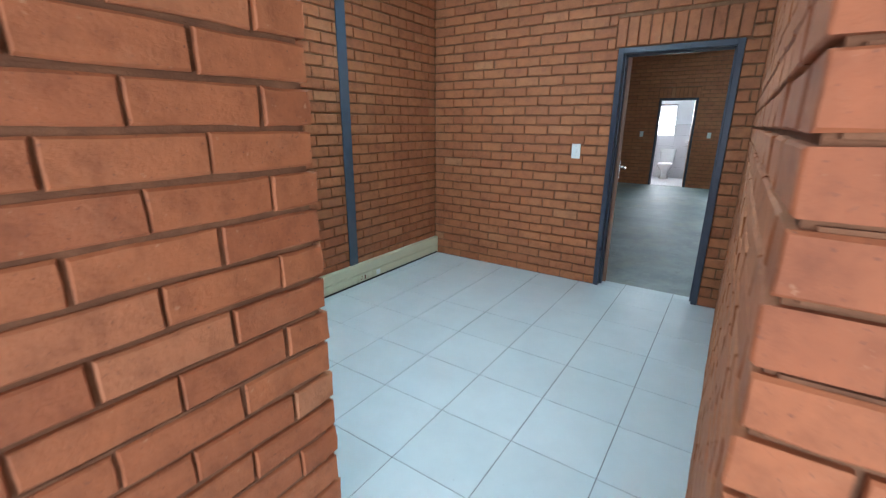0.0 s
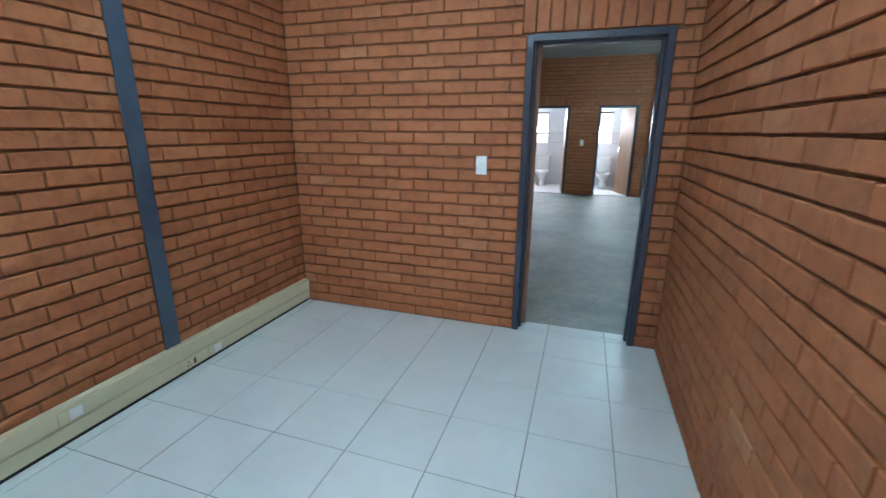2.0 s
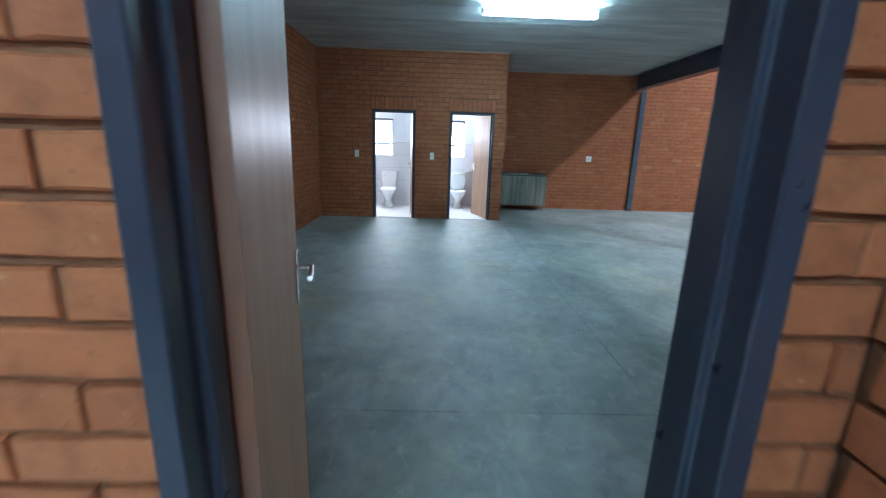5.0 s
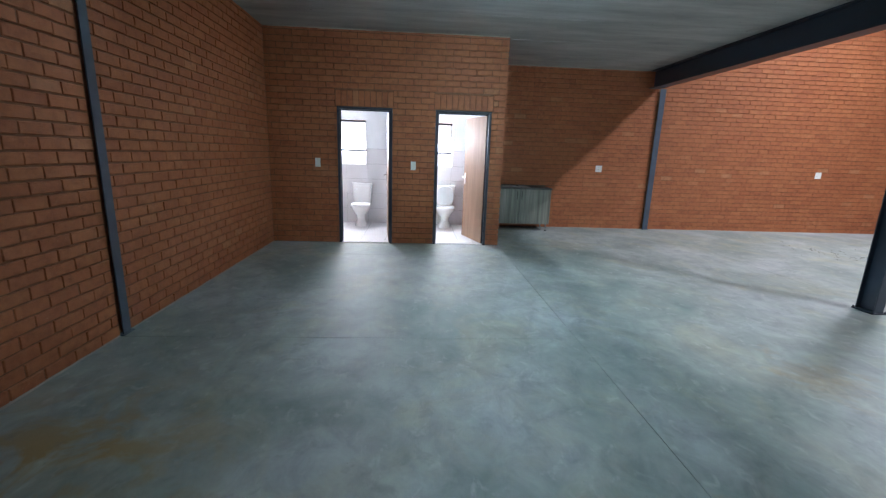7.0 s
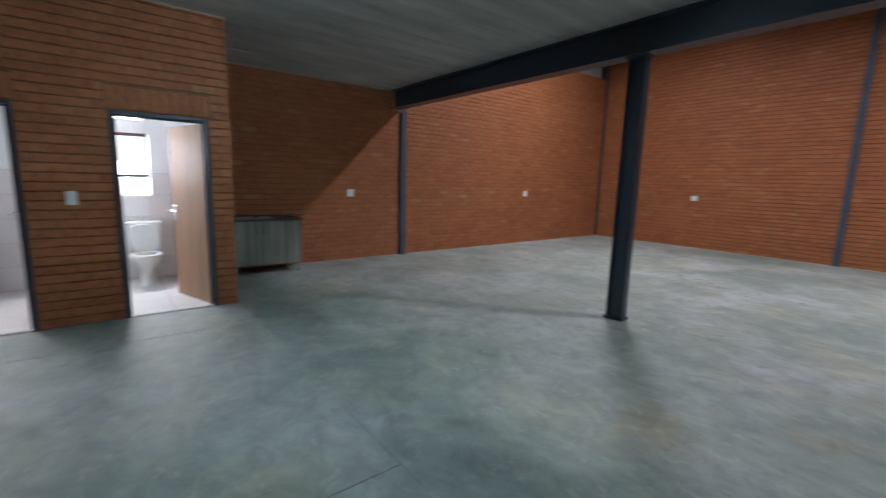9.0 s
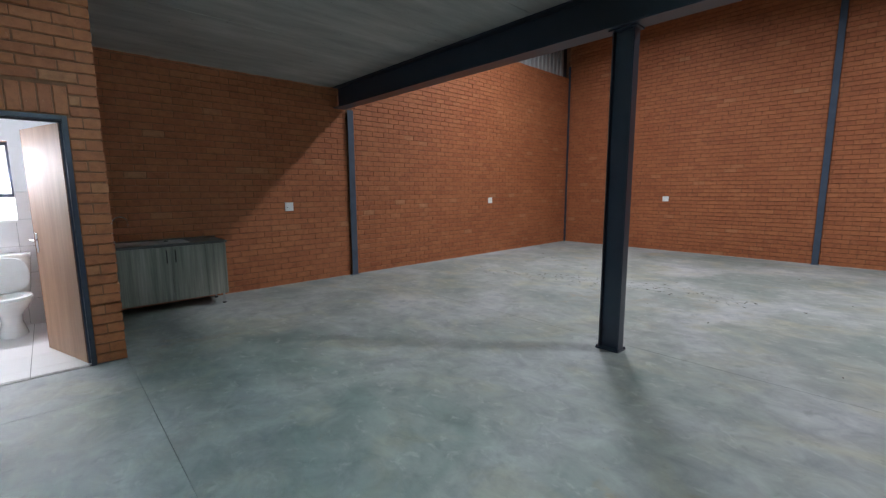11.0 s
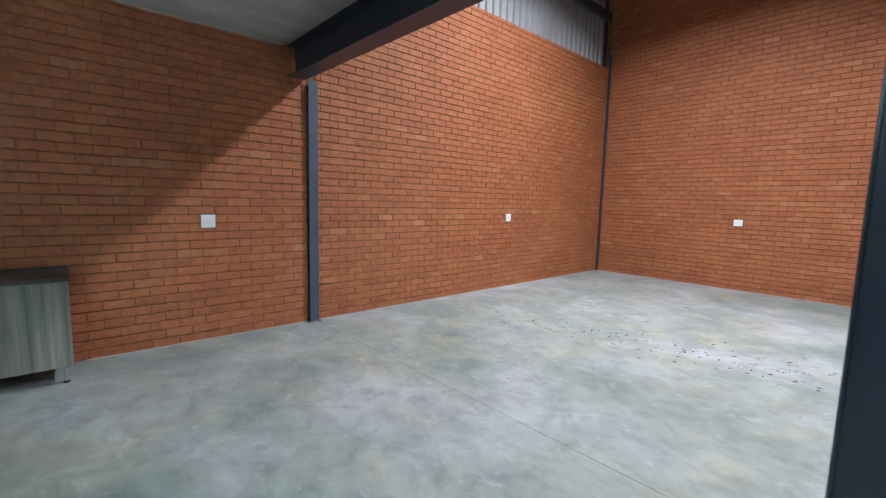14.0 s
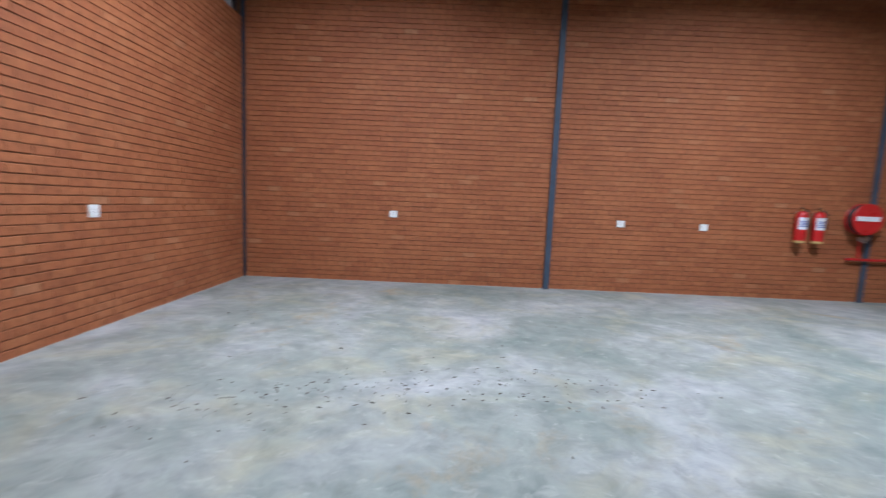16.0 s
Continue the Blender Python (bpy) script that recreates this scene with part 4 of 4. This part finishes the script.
part("nozzle", rod(bmesh.new(), (-0.12, -0.1, -0.4), (-0.12, 0.02, -0.36), 0.018, 12), STEEL, reel, "", True)
pipe = thing("water_pipe", EAST - 0.06, -0.12, 0.775, "red painted water pipe along the brick wall to the reel", "pipe")
part("run", bent_rod(bmesh.new(), [(0, -0.7, 0), (0, 1.56, 0)], 0.025, 14), RED, pipe, "", True)
part("riser", bent_rod(bmesh.new(), [(0, 1.36, 0), (0, 1.36, 0.36)], 0.016, 12), RED, pipe, "", True)
for y in (-0.4, 0.7, 1.5):
    part("pipe_clip", rbox(0.0, 0.06, y - 0.015, y + 0.015, -0.03, 0.03, 0.003, 1), STEEL, pipe)

# ---- litter on the concrete ----
rng = random.Random(7)
bm = bmesh.new()
for k in range(220):
    t = rng.random()
    cx, cy = 6.35 + 0.7 * math.sin(t * 2.2) + rng.gauss(0, 0.22), 10.6 - 3.6 * t + rng.gauss(0, 0.22)
    if rng.random() < 0.15:
        cx, cy = rng.uniform(4.8, 9.5), rng.uniform(5.5, 11.2)
    a, l_, w_, h_ = rng.uniform(0, 3.14), rng.uniform(0.006, 0.02), rng.uniform(0.002, 0.005), rng.uniform(0.002, 0.006)
    c, s = math.cos(a), math.sin(a)
    v = [bm.verts.new((cx + c * u * l_ - s * v_ * w_, cy + s * u * l_ + c * v_ * w_, z)) for z in (0.0005, h_) for u, v_ in ((-1, 0), (0, -1), (1, 0.2), (0.1, 1))]
    for f in ((3, 2, 1, 0), (4, 5, 6, 7), (0, 1, 5, 4), (1, 2, 6, 5), (2, 3, 7, 6), (3, 0, 4, 7)):
        bm.faces.new([v[i] for i in f])
tagged(part("floor_litter", bm, LITTER, None), "scattered dark dry litter on the concrete floor", "litter", "", "stuff")

# ---- tiles ----


TILE_CACHE = {}


def lay_tiles(parent, x0, x1, y0, y1, top, mat, skip=None):
    p, gap = 0.402, 0.004
    i0, i1 = math.floor((x0 + 0.065) / p), math.ceil((x1 + 0.065) / p)
    j0, j1 = math.floor((y0 - 0.80) / p), math.ceil((y1 - 0.80) / p)
    for i in range(i0, i1):
        for j in range(j0, j1):
            a, b = max(x0, -0.065 + i * p), min(x1, -0.065 + (i + 1) * p)
            c, d = max(y0, 0.80 + j * p), min(y1, 0.80 + (j + 1) * p)
            if b - a < 0.015 or d - c < 0.015 or (skip and skip((a + b) / 2, (c + d) / 2)):
                continue
            key = (round(b - a - gap, 3), round(d - c - gap, 3), mat.name)
            if key not in TILE_CACHE:
                TILE_CACHE[key] = mesh_of("tile", rbox(-key[0] / 2, key[0] / 2, -key[1] / 2, key[1] / 2, -0.006, 0.0, 0.0012, 1), mat)
            ob = new("tile", TILE_CACHE[key])
            ob.matrix_basis = pose((a + b) / 2, (c + d) / 2, top + rng.uniform(-0.0004, 0.0004))
            ob.parent = parent


lay_tiles(room_floor, WEST, RM_E + 0.01, PIER_Y, RM_N, 0.006, TILE)
lay_tiles(room_floor, D_ROOM[0], D_ROOM[1], RM_N, RM_N + 0.16, 0.006, TILE)
lay_tiles(room_floor, PIER_X, 2.6, -4.0, PIER_Y, 0.006, TILE, lambda x, y: x > RM_E and y > PINK_Y)
lay_tiles(wc_floor, WEST, -0.41, WC_Y + 0.03, NORTH, 0.010, WCTILE)
lay_tiles(wc_floor, -0.30, WC_X - 0.11, WC_Y + 0.03, NORTH, 0.010, WCTILE)
tiling = setting("wall_wc_tiling", core(bmesh.new(), WEST + 0.004, WC_X - 0.115, NORTH - 0.004, NORTH + 0.012, 0, 1.47, "x", [(a, b, c, 1.47) for a, b, c, d in (WIN1, WIN2)]), GROUT,
                 "white ceramic wall tiles behind the toilets", "tiling")
for row in range(5):
    for k in range(9):
        a, b, c, d = -2.56 + k * 0.41, -2.56 + (k + 1) * 0.41 - 0.003, 0.01 + row * 0.292, 0.01 + row * 0.292 + 0.289
        b = min(b, WC_X - 0.115)
        if b - a < 0.02:
            continue
        segs = [(a, b)]
        if d > 1.18:
            for wa, wb, _, _ in (WIN1, WIN2):
                segs = [s for p_, q in segs for s in ((p_, min(q, wa - 0.002)), (max(p_, wb + 0.002), q)) if s[1] - s[0] > 0.015]
        for p_, q in segs:
            part("tile", rbox(p_, q, NORTH - 0.012, NORTH - 0.003, c, d, 0.001, 1), WCTILE, tiling)
        if d > 1.18 and c < 1.165 and sum(q - p_ for p_, q in segs) < b - a - 0.02:
            for wa, wb, _, _ in (WIN1, WIN2):
                p_, q = max(a, wa - 0.002), min(b, wb + 0.002)
                if q - p_ > 0.015:
                    part("tile", rbox(p_, q, NORTH - 0.012, NORTH - 0.003, c, 1.164, 0.001, 1), WCTILE, tiling)

# ---- laying the bricks ----
BRICK_CACHE = {}
RING = [(-1, -1), (-0.34, -1), (0.32, -1), (1, -1), (1, 0.05), (1, 1), (0.36, 1), (-0.3, 1), (-1, 1), (-1, -0.04)]
NR = len(RING)
BRICK_FACES = [tuple(range(NR))] + [(NR * k + NR + i, NR * k + NR + (i + 1) % NR, NR * k + (i + 1) % NR, NR * k + i) for k in (0, 1) for i in range(NR)]


def brick_points(l_, h_, depth, seed):
    """Local x along, y inwards, z up; the arris is rounded and ragged, and each brick is a little out of true."""
    q = random.Random(seed)
    tilt, twist = q.uniform(-0.0014, 0.0014), q.uniform(-0.0014, 0.0014)
    front, edge, back = [], [], []
    for px, pz in RING:
        a, b, c = q.uniform(-0.0012, 0.0012), q.uniform(-0.0024, 0.0014), q.uniform(-0.0006, 0.0012)
        e = q.uniform(0.0022, 0.0058)
        x_, z_ = px * l_ / 2 + (a if abs(px) == 1 else 0.006 * q.uniform(-1, 1)), pz * h_ / 2 + (math.copysign(1, pz) * b if abs(pz) == 1 else 0)
        y_ = c + tilt * px + twist * pz
        front.append((x_ - (math.copysign(min(e, 0.003), px) if abs(px) == 1 else 0), y_, z_ - (math.copysign(e, pz) if abs(pz) == 1 else 0)))
        edge.append((x_, y_ + e, z_))
        back.append((px * l_ / 2, depth, pz * h_ / 2))
    return front + edge + back


def brick_mesh(l_, h_, depth, variant):
    key = (round(l_, 3), round(h_, 3), depth, variant)
    if key not in BRICK_CACHE:
        me = bpy.data.meshes.new("brick")
        me.from_pydata(brick_points(key[0], key[1], depth, hash(key[:3]) % 997 + variant * 31), [], BRICK_FACES)
        me.materials.append(BRICK)
        BRICK_CACHE[key] = me
    return BRICK_CACHE[key]


def minus(spans, a, b):
    return [s for p, q in spans for s in ((p, min(q, a)), (max(p, b), q)) if s[1] - s[0] > 0.02]


for wall, origin, along, out, length, height, holes, soldiers, depth, lo, hi, phase, near, singles in BRICKWORK:
    ax, nx = Vector((*along, 0)), Vector((*out, 0))
    base = Vector(origin)
    laid = []
    bed = {"wall_north": 0.0044, "wall_east": 0.0036}.get(wall.name, 0.0058)
    perp = 0.0026 if wall.name in ("wall_north", "wall_east") else 0.0044
    strips = []
    for r in range(int(height / COURSE) + 1):
        z0, z1 = r * COURSE + bed, min((r + 1) * COURSE - bed, height - 0.002)
        if z1 - z0 < 0.02:
            continue
        a0 = lo[r % 2] if lo else 0.0
        b0 = length - (hi[r % 2] if hi else 0.0)
        start = -phase - (LENGTH / 2 if r % 2 else 0.0)
        if lo:
            start = a0 if a0 else 0.0
        if hi:
            start = b0 - (LENGTH * math.ceil(b0 / LENGTH)) - (LENGTH / 2 if (r % 2 and not hi[1]) else 0.0)
        fill = [(a0 + (0.03 if lo else 0), b0 - (0.03 if hi else 0))]
        for ha, hb, hc, hd in list(holes) + list(soldiers):
            if z1 > hc + 0.02 and z0 < hd - 0.02:
                fill = minus(fill, ha - 0.001, hb + 0.001)
        strips += [(p, q, z0 + 0.003, z1 - 0.003) for p, q in fill]
        u = start
        while u < b0:
            wob = rng.uniform(-0.004, 0.004)
            spans = [(max(a0, u + perp), min(b0, u + LENGTH - perp + (wob if u + LENGTH < b0 else 0)))]
            spans = [s for s in spans if s[1] - s[0] > 0.02]
            for ha, hb, hc, hd in list(holes) + list(soldiers):
                if z1 > hc + 0.02 and z0 < hd - 0.02:
                    spans = minus(spans, ha - 0.003, hb + 0.003)
            for p, q in spans:
                laid.append(((p + q) / 2, (z0 + z1) / 2, q - p, z1 - z0))
            u += LENGTH
    for sa, sb, sc, sd in soldiers:
        n_ = round((sb - sa) / COURSE)
        st = (sb - sa) / n_
        for k in range(n_):
            laid.append((sa + (k + 0.5) * st, (sc + sd) / 2, st - 0.009, sd - sc - 0.008))
    bm = bmesh.new()
    for p, q, z0, z1 in strips:
        y0 = rng.uniform(0.0038, 0.0075) if wall.name in ("wall_north", "wall_east") else rng.uniform(0.006, 0.013)
        if wall.name in ("wall_room_south", "wall_hall_south"):
            y0, z0, z1 = y0 + 0.001, z0 - bed - 0.003, z1 + bed + 0.003
        box(bm, p, q, y0, RECESS + 0.002, z0, z1)
    laid.sort(key=lambda b: math.hypot(b[0] - near[0], b[1] - near[1]))
    turn = Matrix((( ax.x, -nx.x, 0, 0), (ax.y, -nx.y, 0, 0), (0, 0, 1, 0), (0, 0, 0, 1)))
    bmesh.ops.transform(bm, matrix=Matrix.Translation(base) @ turn, verts=bm.verts[:])
    ob = part("pointing", bm, MORTAR, wall)
    ob["kind"] = "stuff"
    verts, faces = [], []
    for k, (u, z, l_, h_) in enumerate(laid):
        m = Matrix.Translation(base + ax * u + Vector((0, 0, z)) + nx * rng.uniform(-0.0018, 0.0012)) @ turn @ Matrix.Rotation(rng.uniform(-0.004, 0.004), 4, "Y")
        if k < singles:
            ob = new("brick", brick_mesh(l_, h_, depth, rng.randrange(3)))
            ob.matrix_basis = m
            ob.parent = wall
        else:
            n0 = len(verts)
            verts += [tuple(m @ Vector(p)) for p in brick_points(l_, h_, depth, rng.randrange(99999))]
            faces += [tuple(n0 + i for i in f) for f in BRICK_FACES]
    if verts:
        me = bpy.data.meshes.new("brick_courses")
        me.from_pydata(verts, [], faces)
        me.materials.append(BRICK)
        ob = new("brick_courses", me)
        ob.parent = wall
        ob["kind"] = "stuff"
